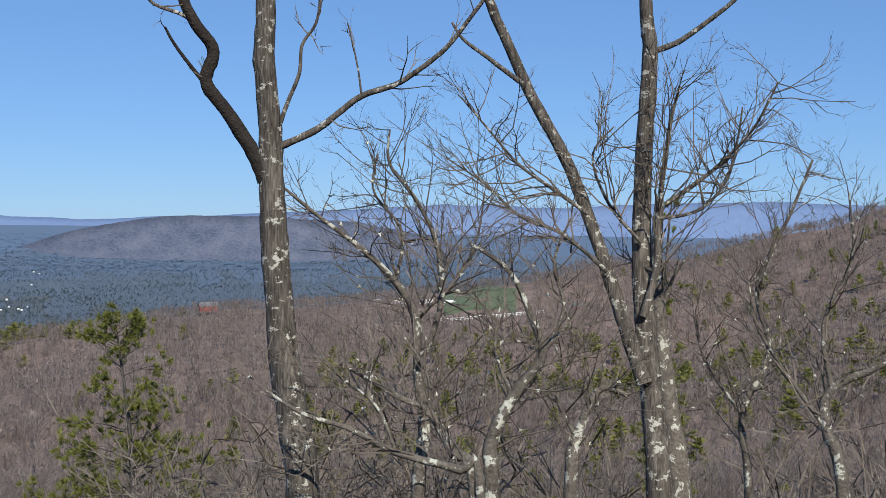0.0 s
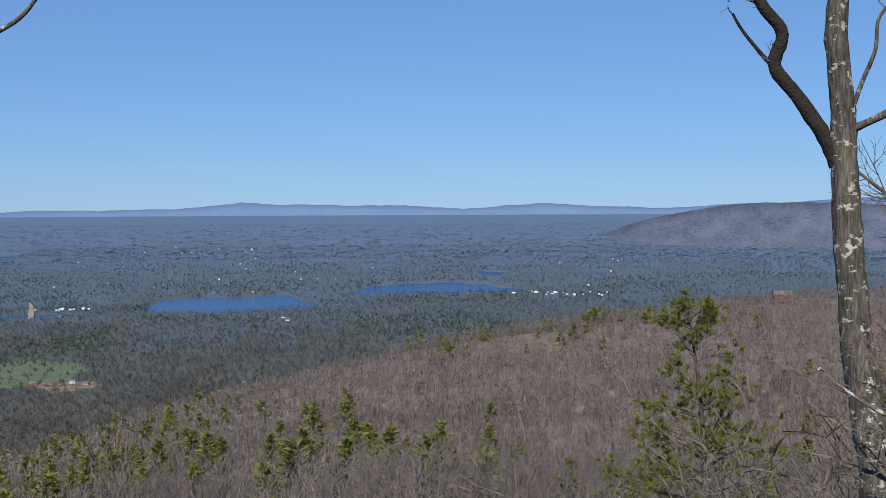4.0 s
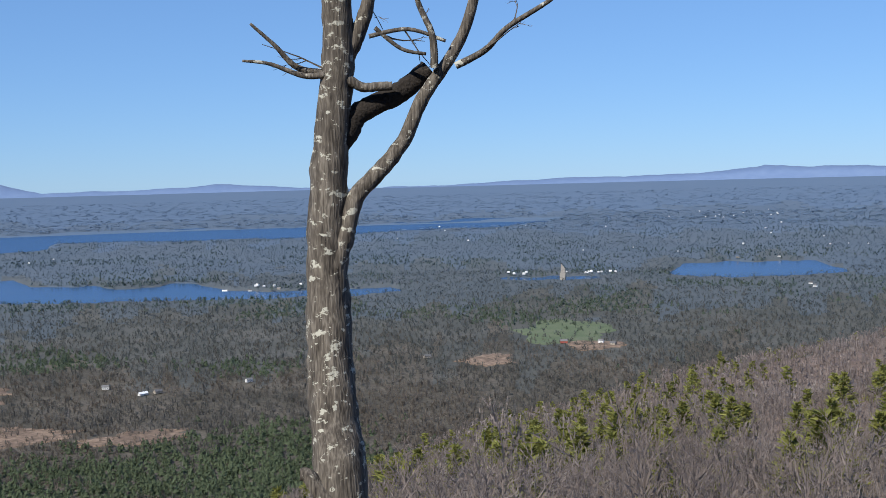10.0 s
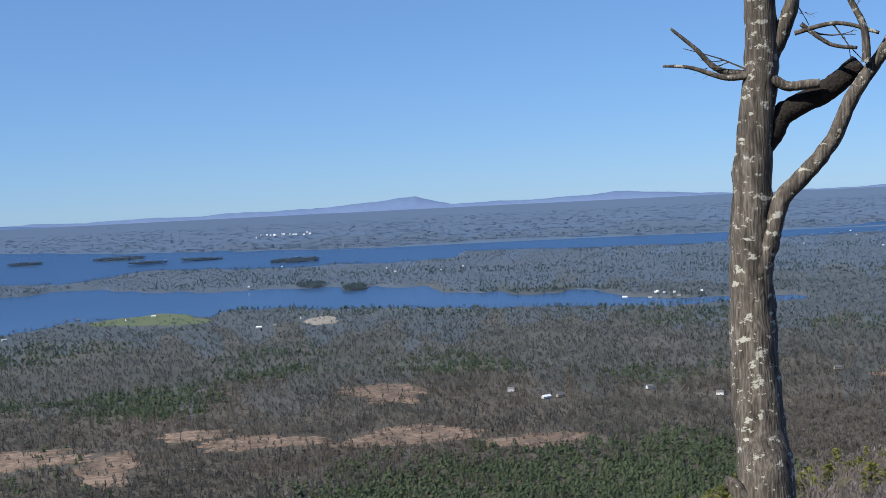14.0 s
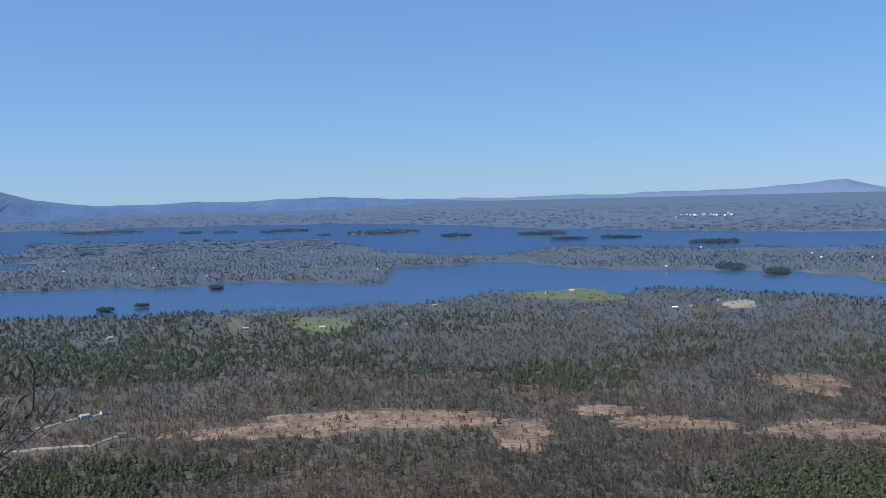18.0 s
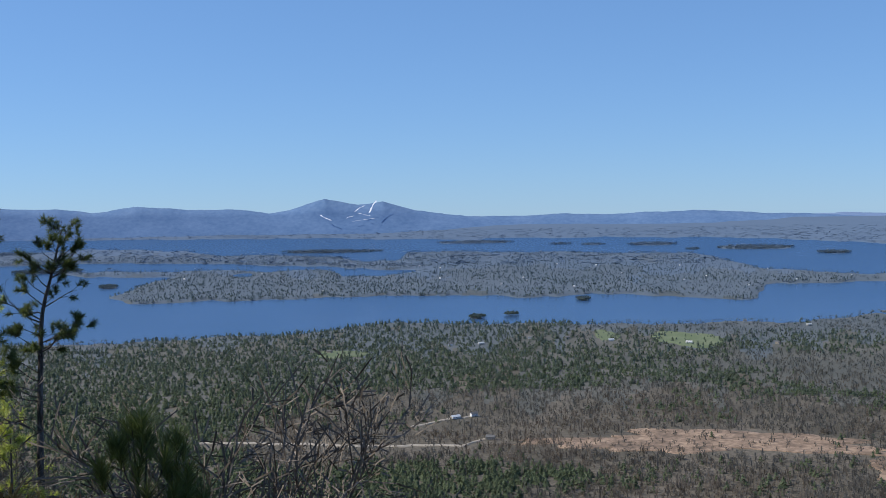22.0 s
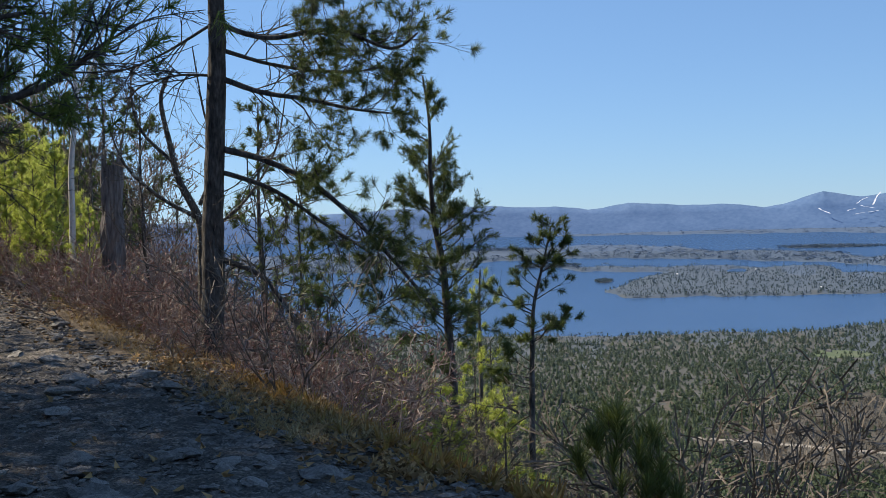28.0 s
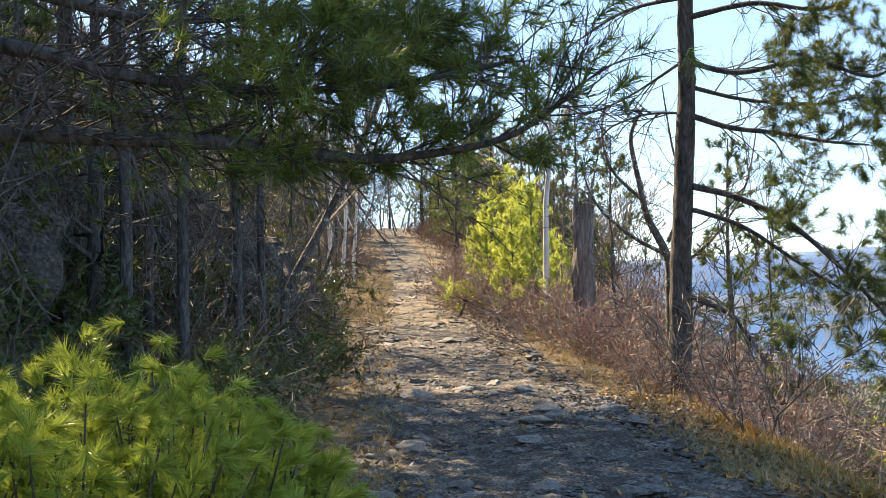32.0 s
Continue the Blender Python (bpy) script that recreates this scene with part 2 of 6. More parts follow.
# ---- mesh tools ----
def mesh_of(name, V, F, mats, smooth=False, slots=None):
    V, F = np.asarray(V, np.float32), np.asarray(F, np.int32)
    me = bpy.data.meshes.new(name)
    me.vertices.add(len(V))
    me.vertices.foreach_set("co", V.ravel())
    me.loops.add(F.size)
    me.loops.foreach_set("vertex_index", F.ravel())
    me.polygons.add(len(F))
    me.polygons.foreach_set("loop_start", np.arange(0, F.size, F.shape[1], dtype=np.int32))
    for m in mats if isinstance(mats, (list, tuple)) else [mats]:
        me.materials.append(m)
    if slots is not None:
        me.polygons.foreach_set("material_index", np.asarray(slots, np.int32))
    me.polygons.foreach_set("use_smooth", np.full(len(F), smooth))
    me.update(calc_edges=True)
    return me


def part(name, geo, mat, parent=None, label="", smooth=False):
    ob = new(name, mesh_of(name, *geo, mat, smooth))
    if parent:
        ob.parent = parent
    if label:
        ob["label"] = label
    if name in ("branchwork", "foliage"):
        ob["kind"] = "stuff"
    return ob


def thing(name, at, label, category, group="", kind=""):
    ob = new(name)
    ob.location = at
    return tagged(ob, label, category, group, kind)


def joined(geos):
    V, F, k = [], [], 0
    for v, f in geos:
        V.append(np.asarray(v))
        F.append(np.asarray(f) + k)
        k += len(v)
    return np.concatenate(V), np.concatenate(F)


def unit(v):
    return v / np.maximum(np.linalg.norm(v, axis=-1, keepdims=True), 1e-9)


def prisms(A, B, ra, rb, k=3):
    """Tapered k-sided sticks from A to B."""
    d = unit(B - A)
    h = np.where(np.abs(d[:, 2:3]) > 0.9, [[1.0, 0, 0]], [[0, 0, 1.0]])
    u = unit(np.cross(d, h))
    w = np.cross(d, u)
    ang = np.arange(k) * 2 * np.pi / k
    ring = u[:, None] * np.cos(ang)[None, :, None] + w[:, None] * np.sin(ang)[None, :, None]
    V = np.concatenate([A[:, None] + ring * np.asarray(ra)[:, None, None], B[:, None] + ring * np.asarray(rb)[:, None, None]], 1)
    i = np.arange(k)
    j = (i + 1) % k
    f = np.concatenate([np.stack([i, j, j + k], 1), np.stack([i, j + k, i + k], 1)])
    F = (np.arange(len(A)) * 2 * k)[:, None, None] + f[None]
    return V.reshape(-1, 3), F.reshape(-1, 3)


def ribbons(rg, A, B, ra, rb):
    """Flat slips from A to B, for twigs too thin to show their roundness."""
    u = unit(np.cross(B - A, rg.normal(size=A.shape)))
    V = np.stack([A - u * ra[:, None], A + u * ra[:, None], B + u * rb[:, None], B - u * rb[:, None]], 1).reshape(-1, 3)
    k = (np.arange(len(A)) * 4)[:, None]
    return V, np.concatenate([k + [[0, 1, 2]], k + [[0, 2, 3]]])


def sticks(rg, A, B, ra, rb, thin):
    """Round sticks for the thick ones, slips for the thin."""
    t = ra < thin
    out = [prisms(A[~t], B[~t], ra[~t], rb[~t])] if (~t).any() else []
    return joined(out + ([ribbons(rg, A[t], B[t], ra[t] * 1.15, rb[t] * 1.15)] if t.any() else []))


def tube(pts, radii, k=10, rough=0.0, seed=0):
    """A limb along a line of points, with a closed tip."""
    pts, radii = np.asarray(pts, float), np.asarray(radii, float)
    rg = np.random.default_rng(seed)
    n = max(2, int(len(pts) * 5))
    s = np.linspace(0, len(pts) - 1, n)
    i = np.clip(s.astype(int), 0, len(pts) - 2)
    t = (s - i)[:, None]
    p0, p1, p2, p3 = pts[np.maximum(i - 1, 0)], pts[i], pts[i + 1], pts[np.minimum(i + 2, len(pts) - 1)]
    c = 0.5 * (2 * p1 + (p2 - p0) * t + (2 * p0 - 5 * p1 + 4 * p2 - p3) * t ** 2 + (3 * p1 - p0 - 3 * p2 + p3) * t ** 3)
    r = np.interp(s, np.arange(len(pts)), radii)
    d = unit(np.gradient(c, axis=0))
    u = np.cross(d[0], [0.3, 0.9, 0.1])
    ang = np.arange(k) * 2 * np.pi / k
    V = []
    for a in range(n):
        u = unit(u - d[a] * (u @ d[a]))
        w = np.cross(d[a], u)
        rr = r[a] * (1 + rough * rg.normal(size=k))
        V.append(c[a] + u * (np.cos(ang) * rr)[:, None] + w * (np.sin(ang) * rr)[:, None])
    V = np.concatenate(V + [c[-1:]])
    i, j = np.arange(k), (np.arange(k) + 1) % k
    F = [np.concatenate([np.stack([a * k + i, a * k + j, a * k + k + j], 1), np.stack([a * k + i, a * k + k + j, a * k + k + i], 1)]) for a in range(n - 1)]
    F.append(np.stack([(n - 1) * k + i, (n - 1) * k + j, np.full(k, n * k)], 1))
    return V, np.concatenate(F)


def grow(rg, P, D, L, R, kids, ratio=0.55, spread=0.8, wander=0.18, lift=0.08, K=4, taper=0.7, start=0.25):
    """Branches on branches: returns A, B, ra, rb of all sticks and the tips with their ways."""
    P, D, L, R = np.atleast_2d(P).astype(float), unit(np.atleast_2d(D).astype(float)), np.atleast_1d(L).astype(float), np.atleast_1d(R).astype(float)
    out, tips = [], []
    for lev in range(len(kids) + 1):
        n, d, p = len(P), D, P
        pts, dirs = [P], []
        for k in range(K):
            d = unit(d + wander * rg.normal(size=d.shape) + np.array([0, 0, lift]))
            p = p + d * (L / K)[:, None]
            pts.append(p)
            dirs.append(d)
        for k in range(K):
            out.append((pts[k], pts[k + 1], R * (1 - taper * k / K), R * (1 - taper * (k + 1) / K)))
        tips.append((pts[-1], d))
        if lev == len(kids):
            break
        m = kids[lev]
        f = rg.uniform(start, 0.98, (n, m))
        i = np.clip((f * K).astype(int), 0, K - 1)
        S, Q = np.stack(pts, 1), np.stack(dirs, 1)
        a = np.arange(n)[:, None]
        t = (f * K - i)[..., None]
        pos = S[a, i] * (1 - t) + S[a, i + 1] * t
        dd = unit(Q[a, i] + spread * unit(rg.normal(size=(n, m, 3))))
        P, D = pos.reshape(-1, 3), dd.reshape(-1, 3)
        L2 = L[:, None] * ratio * rg.uniform(0.55, 1.15, (n, m)) * (1.25 - 0.6 * f)
        R = (R[:, None] * 0.62 * (1 - taper * f) + 0.0006).ravel()
        L = L2.ravel()
    A, B, ra, rb = (np.concatenate([o[q] for o in out]) for q in range(4))
    return A, B, ra, rb, np.concatenate([t[0] for t in tips]), np.concatenate([t[1] for t in tips])


def needles(rg, P, D, count, length, width, back=0.0, fan=0.75):
    """Tufts of flat pointed needles at P, round the ways D."""
    n = len(P)
    d = unit(D[:, None] * 0.9 + fan * unit(rg.normal(size=(n, count, 3))))
    ln = length * rg.uniform(0.7, 1.15, (n, count, 1))
    base = P[:, None] - D[:, None] * rg.uniform(0, 1, (n, count, 1)) * back
    side = unit(np.cross(d, rg.normal(size=d.shape))) * width
    V = np.stack([base - side, base + side, base + d * ln], 2).reshape(-1, 3)
    return V, np.arange(len(V)).reshape(-1, 3)


def stamp(proto, P, S, turn):
    """Many copies of one small form joined in one mesh."""
    v, f = proto
    c, s = np.cos(turn)[:, None], np.sin(turn)[:, None]
    S = np.asarray(S)
    S = S[:, None, None] if S.ndim == 1 else S[:, None, :]
    x, y, z = (v[None, :, k] * S[..., k if S.shape[-1] == 3 else 0] for k in range(3))
    W = np.stack([c * x - s * y, s * x + c * y, z + 0 * c], -1) + P[:, None]
    F = (np.arange(len(P)) * len(v))[:, None, None] + f[None]
    return W.reshape(-1, 3), F.reshape(-1, 3)


def aim(az, el, d):
    """The point d metres from the eye in that heading and height, in degrees."""
    a, e = np.radians(az), np.radians(el)
    return np.array([-np.sin(a) * np.cos(e) * d, np.cos(a) * np.cos(e) * d, EYE + np.sin(e) * d])


def wave(x, y, seed=0, octaves=4):
    """Smooth noise, about -1 to 1."""
    rg = np.random.default_rng(seed)
    out, amp = 0, 1.0
    for o in range(octaves):
        for q in range(3):
            a, ph = rg.uniform(0, 6.28, 2)
            k = 2 ** o * rg.uniform(0.7, 1.3)
            out = out + amp * np.sin(k * (x * np.cos(a) + y * np.sin(a)) + ph + 1.3 * np.sin(k * 0.7 * (y * np.cos(a) - x * np.sin(a)) + ph * 2))
        amp *= 0.55
    return out / 4.0


# ---- the lie of the land ----
DROP = 300.0  # from the eye down to the lakes


def near_far(r):
    """True distance to the distance as built: past 2.5 km the land is drawn together."""
    r = np.asarray(r, float)
    q = np.maximum(r - 2500, 0)
    return np.where(r < 2500, r, 2500 + q / (1 + q / 2200))


def knots(az, *pairs):
    return np.interp(az, pairs[0::2], pairs[1::2])


def spur_el(az):
    return knots(az, -90, 22, -60, 14, -40, 7, -30, 3.0, -20.6, 0.75, -13.9, -1.4, -7.3, -2.4, 5, -3.9, 15.7, -5.0, 20.7, -5.9, 26.8, -6.7, 33.4, -7.9, 40, -9.4, 46.5, -11.4, 52, -12.9, 57, -14.4, 66, -18, 80, -24, 110, -24, 125, -20, 140, -9, 150, -2.5, 156, 0.3, 160, 1.2, 165, 4, 170, 8, 180, 16, 270, 22)


def spur_r(az):
    return knots(az, -90, 500, -20, 800, 0, 700, 27, 540, 45, 420, 60, 330, 80, 260, 120, 200, 140, 160, 180, 150, 270, 500)


def side(az, r):
    """Metres to the valley side of the trail's inner edge."""
    g = np.where(az > 69, np.sin(np.radians(159 - np.clip(az, 69, 249))), knots(az, -90, -0.9, -50, 0.2, -25, 1, 69, 1))
    return r * g


def height(az, r):
    """Ground height before the land is drawn together."""
    az, r = np.broadcast_arrays(np.asarray(az, float), np.asarray(r, float))
    az = np.where(az > 270, az - 360, az)
    s = side(az, r)
    u = r * np.cos(np.radians(np.clip(az - 157, -90, 90)))
    base = np.where(az > 69, knots(u, -20, 0, 9, 0, 15, 0.1, 21, 0.3, 37, 1.12, 39, 1.12, 60, 2.85, 80, 4.2, 140, 7), 0)
    fall = np.where(az < 55, 0.30, np.where(az > 75, 0.55, 0.30 + 0.25 * (az - 55) / 20))
    loc = base - fall * np.maximum(s - 3.4, 0) - 0.10 * np.maximum(s - 2.6, 0) + 0.05 * wave(u * 0.9, s * 0.9, 3)
    bank = np.maximum(-0.7 - s, 0)
    rise = knots(u, 0, 1, 25, 1, 45, 0.4, 95, 0.25)
    loc = loc + rise * (0.25 * np.minimum(bank, 1.6) + 0.9 * np.clip(bank - 1.6, 0, 9) + 0.35 * np.maximum(bank - 10, 0))
    rc = spur_r(az)
    q = np.clip(1 - r / rc, 0, 1)
    ce = spur_el(az)
    hill = EYE + r * np.tan(np.radians(ce - np.maximum(16 + ce * 0.75, 1.0) * q ** 1.6)) + (0.8 + 0.012 * r) * wave(r * np.cos(np.radians(az)) * 0.02, r * np.sin(np.radians(az)) * 0.02, 5) * np.clip(r / 60, 0, 1)
    hill = np.where(r > rc, hill - 0.55 * (r - rc), hill)
    k = np.clip((r - knots(az, 136, 25, 150, 95, 205, 95, 240, 25)) / 60, 0, 1)
    z = loc * (1 - k) + hill * k
    return z


def water(az, el):
    """Where the lakes are."""
    a = az + 0.16 * wave(az * 3.1, el * 9, 11)
    e = el + 0.035 * np.abs(el) ** 0.7 * wave(az * 2.3, el * 5 + 7, 12)
    one = (a > 54.5) & (e > knots(a, 54, -5.3, 55.5, -5.5, 61.6, -5.65, 67, -5.45, 72, -5.25, 82.6, -4.75, 83.4, -5.1, 88.3, -5.0, 90.1, -4.9, 93.7, -5.35, 99.5, -5.5, 104, -5.45, 109.3, -5.4, 112.3, -5.27, 116.6, -5.68, 125, -5.9, 131, -5.8, 150, -5.6)) \
        & (e < knots(a, 54, -5.3, 55.5, -5.21, 61.6, -5.23, 65.5, -4.64, 67.1, -4.8, 72, -4.49, 72.6, -4.18, 78, -3.88, 83.8, -3.86, 88.2, -3.45, 90.1, -3.38, 94.4, -3.55, 95.1, -4.32, 97.2, -4.26, 98.1, -4.16, 102.3, -3.95, 106.4, -4.19, 107.5, -3.97, 112.85, -3.96, 118.3, -4.06, 124.9, -4.03, 125.8, -3.75, 126.4, -2.8, 128, -2.5, 150, -2.5))
    two = (a > 46.5) & (e > knots(a, 46, -2.0, 50, -2.4, 55.3, -2.5, 60, -2.66, 65.6, -2.64, 70.9, -2.55, 71.2, -2.9, 80, -2.93, 86, -2.66, 90, -3.1, 94.5, -2.8, 97, -2.2, 98, -2.04, 102, -1.99, 107.4, -1.89, 111.5, -1.85, 112, -2.2, 113.9, -2.3, 115, -2.02, 121, -1.81, 122.2, -1.62, 126.5, -1.45, 128, -1.5, 150, -1.6)) \
        & (e < knots(a, 46, -2.0, 51, -2.0, 60, -2.22, 64, -2.1, 70, -2.04, 75, -2.18, 80.5, -2.05, 88, -1.75, 91, -1.55, 96.4, -1.31, 106, -1.24, 110, -1.27, 117, -1.1, 125, -1.04, 132, -0.93, 150, -0.9))
    three = (a > 33.4) & (a < 41.6) & (e < knots(a, 33.4, -4.75, 35, -4.23, 41.1, -4.32, 41.6, -4.8)) & (e > knots(a, 33.4, -4.8, 37, -5.05, 41.6, -4.95))
    four = (a > 23.4) & (a < 31.8) & (e < knots(a, 23.4, -4.03, 26.8, -3.69, 30.7, -3.79, 31.8, -4.1)) & (e > knots(a, 23.4, -4.1, 31.8, -4.25))
    five = (a > 44) & (a < 50) & (np.abs(e + 4.97) < knots(a, 44, 0, 46, 0.09, 50, 0.09))
    seven = (a > 113.3) & (a < 132) & (e < knots(a, 113.3, -2.62, 116.9, -2.45, 122.2, -2.22, 126.5, -2.12, 132, -2.1)) & (e > knots(a, 113.3, -2.64, 116.9, -2.68, 121, -2.6, 126.5, -2.48, 132, -2.48))
    seven |= (a > 110.9) & (a < 115.6) & (e < knots(a, 110.9, -2.78, 115.4, -2.67)) & (e > knots(a, 110.9, -2.8, 112.8, -2.99, 114.75, -3.02, 115.5, -2.7))
    seven |= (a > 122.7) & (e < knots(a, 122.7, -2.85, 126.5, -2.76, 150, -2.7)) & (e > knots(a, 122.7, -2.86, 124.1, -3.2, 125.8, -3.71, 126.6, -4.1))
    seven |= (np.abs(a - 119.57) < 0.45) & (np.abs(e + 2.82) < 0.08)
    six = (a > 24.3) & (a < 25.8) & (np.abs(e + 3.26) < 0.06)
    return one | two | three | four | five | six | seven


ISLANDS = ((108.3, -5.1, 0.4, 0.06), (106.6, -5.0, 0.35, 0.05), (103.1, -4.25, 0.35, 0.07), (97.9, -1.85, 0.35, 0.04), (99.8, -1.6, 1.2, 0.07), (95, -1.8, 1.8, 0.09), (87.3, -2.05, 1.2, 0.07), (78.4, -3.85, 0.7, 0.14), (102.6, -1.58, 0.6, 0.04), (108.3, -1.42, 1.9, 0.07),
           (76.3, -4.1, 0.6, 0.12), (79.1, -2.6, 1.2, 0.09), (125.83, -3.22, 0.45, 0.09), (115.3, -1.77, 2.5, 0.07), (104.2, -1.55, 0.6, 0.04), (86.0, -2.35, 0.9, 0.03), (128.5, -2.45, 1.6, 0.08), (131, -1.6, 2.4, 0.07), (91.5, -2.05, 0.8, 0.05), (83.5, -2.3, 1.0, 0.04))


def island(az, el):
    out = np.zeros(np.shape(az), bool)
    for a, e, w, h in ISLANDS:
        out |= ((az - a) / w) ** 2 + ((el - e) / h) ** 2 < 1 + 0.5 * wave(az * 4 / w, el * 0.5 / h, int(a))
    return out


def valley(az, el):
    """Height over the lakes, and whether it is land."""
    land = ~water(az, el) | island(az, el)
    return land


def lay(az, r, z):
    """Places in the built world from heading, true distance and true height."""
    k = near_far(r)
    f = k / r
    a = np.radians(az)
    return np.stack([-np.sin(a) * k, np.cos(a) * k, EYE + (z - EYE) * f], -1)


els = np.concatenate([np.arange(-14.8, -7, 0.11), np.arange(-7, -0.7, 0.05), np.arange(-0.7, -0.34, 0.06)])
far_r = DROP / np.tan(np.radians(-els))
rr = np.concatenate([[0.01, 0.4], np.geomspace(0.8, far_r[0] - 25, 120), far_r])
azs = np.concatenate([np.arange(-28, 178.01, 0.25), np.arange(181, 332, 3)])
G_AZ, G_R = np.meshgrid(azs, rr)
G_EL = -np.degrees(np.arctan(DROP / G_R))
land = valley(G_AZ, G_EL)
soft = land.astype(float)
for _ in range(2):
    soft[1:-1, 1:-1] = (soft[1:-1, 1:-1] * 2 + soft[:-2, 1:-1] + soft[2:, 1:-1] + soft[1:-1, :-2] + soft[1:-1, 2:]) / 6
swell = 6 + 5 * wave(G_R * np.sin(np.radians(G_AZ)) * 0.003, G_R * np.cos(np.radians(G_AZ)) * 0.003, 21)
flat = EYE - DROP + np.where(soft > 0.5, (soft - 0.5) * 2 * swell, (soft - 0.5) * 10)
z = np.maximum(np.where(G_R < 1500, height(G_AZ, G_R), -1e4), flat)
V = lay(G_AZ, G_R, z).reshape(-1, 3)
nr, na = G_AZ.shape
i, j = np.meshgrid(np.arange(nr - 1), np.arange(na), indexing="ij")
jn = (j + 1) % na
F = np.stack([i * na + j, i * na + jn, (i + 1) * na + jn, (i + 1) * na + j], -1).reshape(-1, 4)
# ground bands with ragged edges; further ones have more haze in their colour
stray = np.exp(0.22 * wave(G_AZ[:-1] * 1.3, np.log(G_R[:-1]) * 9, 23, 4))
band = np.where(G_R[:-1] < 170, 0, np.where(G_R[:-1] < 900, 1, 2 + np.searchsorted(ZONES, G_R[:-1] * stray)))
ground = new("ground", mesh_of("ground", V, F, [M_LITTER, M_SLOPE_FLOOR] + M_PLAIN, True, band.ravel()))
tagged(ground, "wooded mountainside falling to a wide brown valley floor", "ground", kind="structure")

w_az, w_el = np.arange(20, 152.1, 0.5), np.concatenate([np.arange(-6.2, -0.8, 0.08), [-0.75]])
A2, E2 = np.meshgrid(w_az, w_el)
V = lay(A2, DROP / np.tan(np.radians(-E2)), EYE - DROP + 0 * A2).reshape(-1, 3)
nr, na = A2.shape
i, j = np.meshgrid(np.arange(nr - 1), np.arange(na - 1), indexing="ij")
F = np.stack([i * na + j, i * na + j + 1, (i + 1) * na + j + 1, (i + 1) * na + j], -1).reshape(-1, 4)
lake = tagged(new("water", mesh_of("water", V, F, M_WATER, True)), "deep blue rippled lake water among wooded islands", "lake", kind="structure")


def ridge(label, mat, dist, foot, seed, az0, az1, *pairs, rough=0.05):
    """A far mountain ridge with a front and a back."""
    az = np.arange(az0, az1, 0.1)
    crest = knots(az, *pairs) + rough * wave(az * 1.7, az * 0, seed, 5)
    wide = np.ones(81) / 81
    calm = np.convolve(np.pad(crest, 40, mode="edge"), wide, "valid")
    rows = []
    for k, (f, d) in enumerate(((0, -260), (0.3, -190), (0.55, -120), (0.8, -50), (1, 0), (0.6, 60), (0, 130))):
        e = foot + ((crest if f == 1 else calm) - foot) * f * (1 + 0.02 * (f < 1) * wave(az * 1.1, np.full_like(az, k * 1.3), seed + 1, 2))
        a, dd = np.radians(az), dist + d
        rows.append(np.stack([-np.sin(a) * dd, np.cos(a) * dd, EYE + np.tan(np.radians(e)) * dd], -1))
    n = len(az)
    i, j = np.meshgrid(np.arange(len(rows) - 1), np.arange(n - 1), indexing="ij")
    F = np.stack([i * n + j, i * n + j + 1, (i + 1) * n + j + 1, (i + 1) * n + j], -1).reshape(-1, 4)
    return tagged(new("backdrop", mesh_of("backdrop", np.concatenate(rows), F, mat, True)), label, "mountain", kind="structure")


ridge("far mountain skyline painted in pale blue haze", M_RIDGE, 4700, -1.2, 31, -35, 160, -35, 0.9, -20, 0.86, -16.5, 1.03, -11, 0.94, -6, 0.68, 0, 0.79, 5, 0.47, 10.5, 0.2, 17, -0.1, 23, 0.16, 26.5, -0.11, 29.2, 0.09, 32, 0.08, 35, 0.15, 37.2, 0.24, 39, 0.02, 41.6, -0.08, 47, -0.13, 54, -0.36, 58, -0.35, 62.8, -0.02, 68, -0.2, 71.3, -0.22, 73.1, 0.22, 74.6, 0.1, 77.8, -0.12, 83, -0.18, 88, -0.25, 96, -0.2, 160, -0.2)
ridge("long wooded mountain ridge painted in blue haze", M_RIDGE2, 4620, -1.5, 41, 86, 160, 86, -1.1, 90, -0.4, 93.6, -0.2, 98, 0.0, 101.8, -0.14, 104, -0.08, 108, -0.2, 111.2, 0.15, 112.8, 0.65, 114, 0.5, 115.6, 0.76, 117.4, 0.25, 118.3, 0.12, 119.6, 0.33, 122.2, 0.36, 124.6, 0.54, 126.5, 0.24, 128.3, 0.45, 133, 0.6, 138.6, 0.42, 145, 0.2, 160, 0.0)
ridge("wooded hill beyond the valley, blue-grey haze painted in", M_HILL, 4300, -2.7, 51, -8, 30, -8, -2.5, -4, -2.2, -1, -1.3, 2, -0.5, 4.3, -0.1, 8, 0.06, 10.5, 0.16, 13.4, 0.08, 14.7, -0.09, 17.2, -0.55, 19.2, -1.2, 21.2, -1.85, 24, -2.2, 30, -2.6)

for k in range(11):  # low hills one behind another, to the skyline, each with more haze in its colour
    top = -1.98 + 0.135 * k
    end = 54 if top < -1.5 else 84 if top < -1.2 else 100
    ridge("low wooded hills in the plain, haze painted in", M_LOW[min(6, k * 7 // 11)], 4150 + 42 * k, top - 0.75, 120 + k, 8, end, 8, top - 0.3, 13, top - 0.05, end - 12, top, end - 4, top - 0.2, end, top - 0.7, rough=0.1 + 0.015 * k)

# ---- trail ----
uu, ss = np.concatenate([np.arange(-16, -3, 0.25), np.arange(-3, 26, 0.07), np.arange(26, 95, 0.25)]), np.linspace(-0.2, 3.3, 46)
U, S2 = np.meshgrid(uu, ss, indexing="ij")
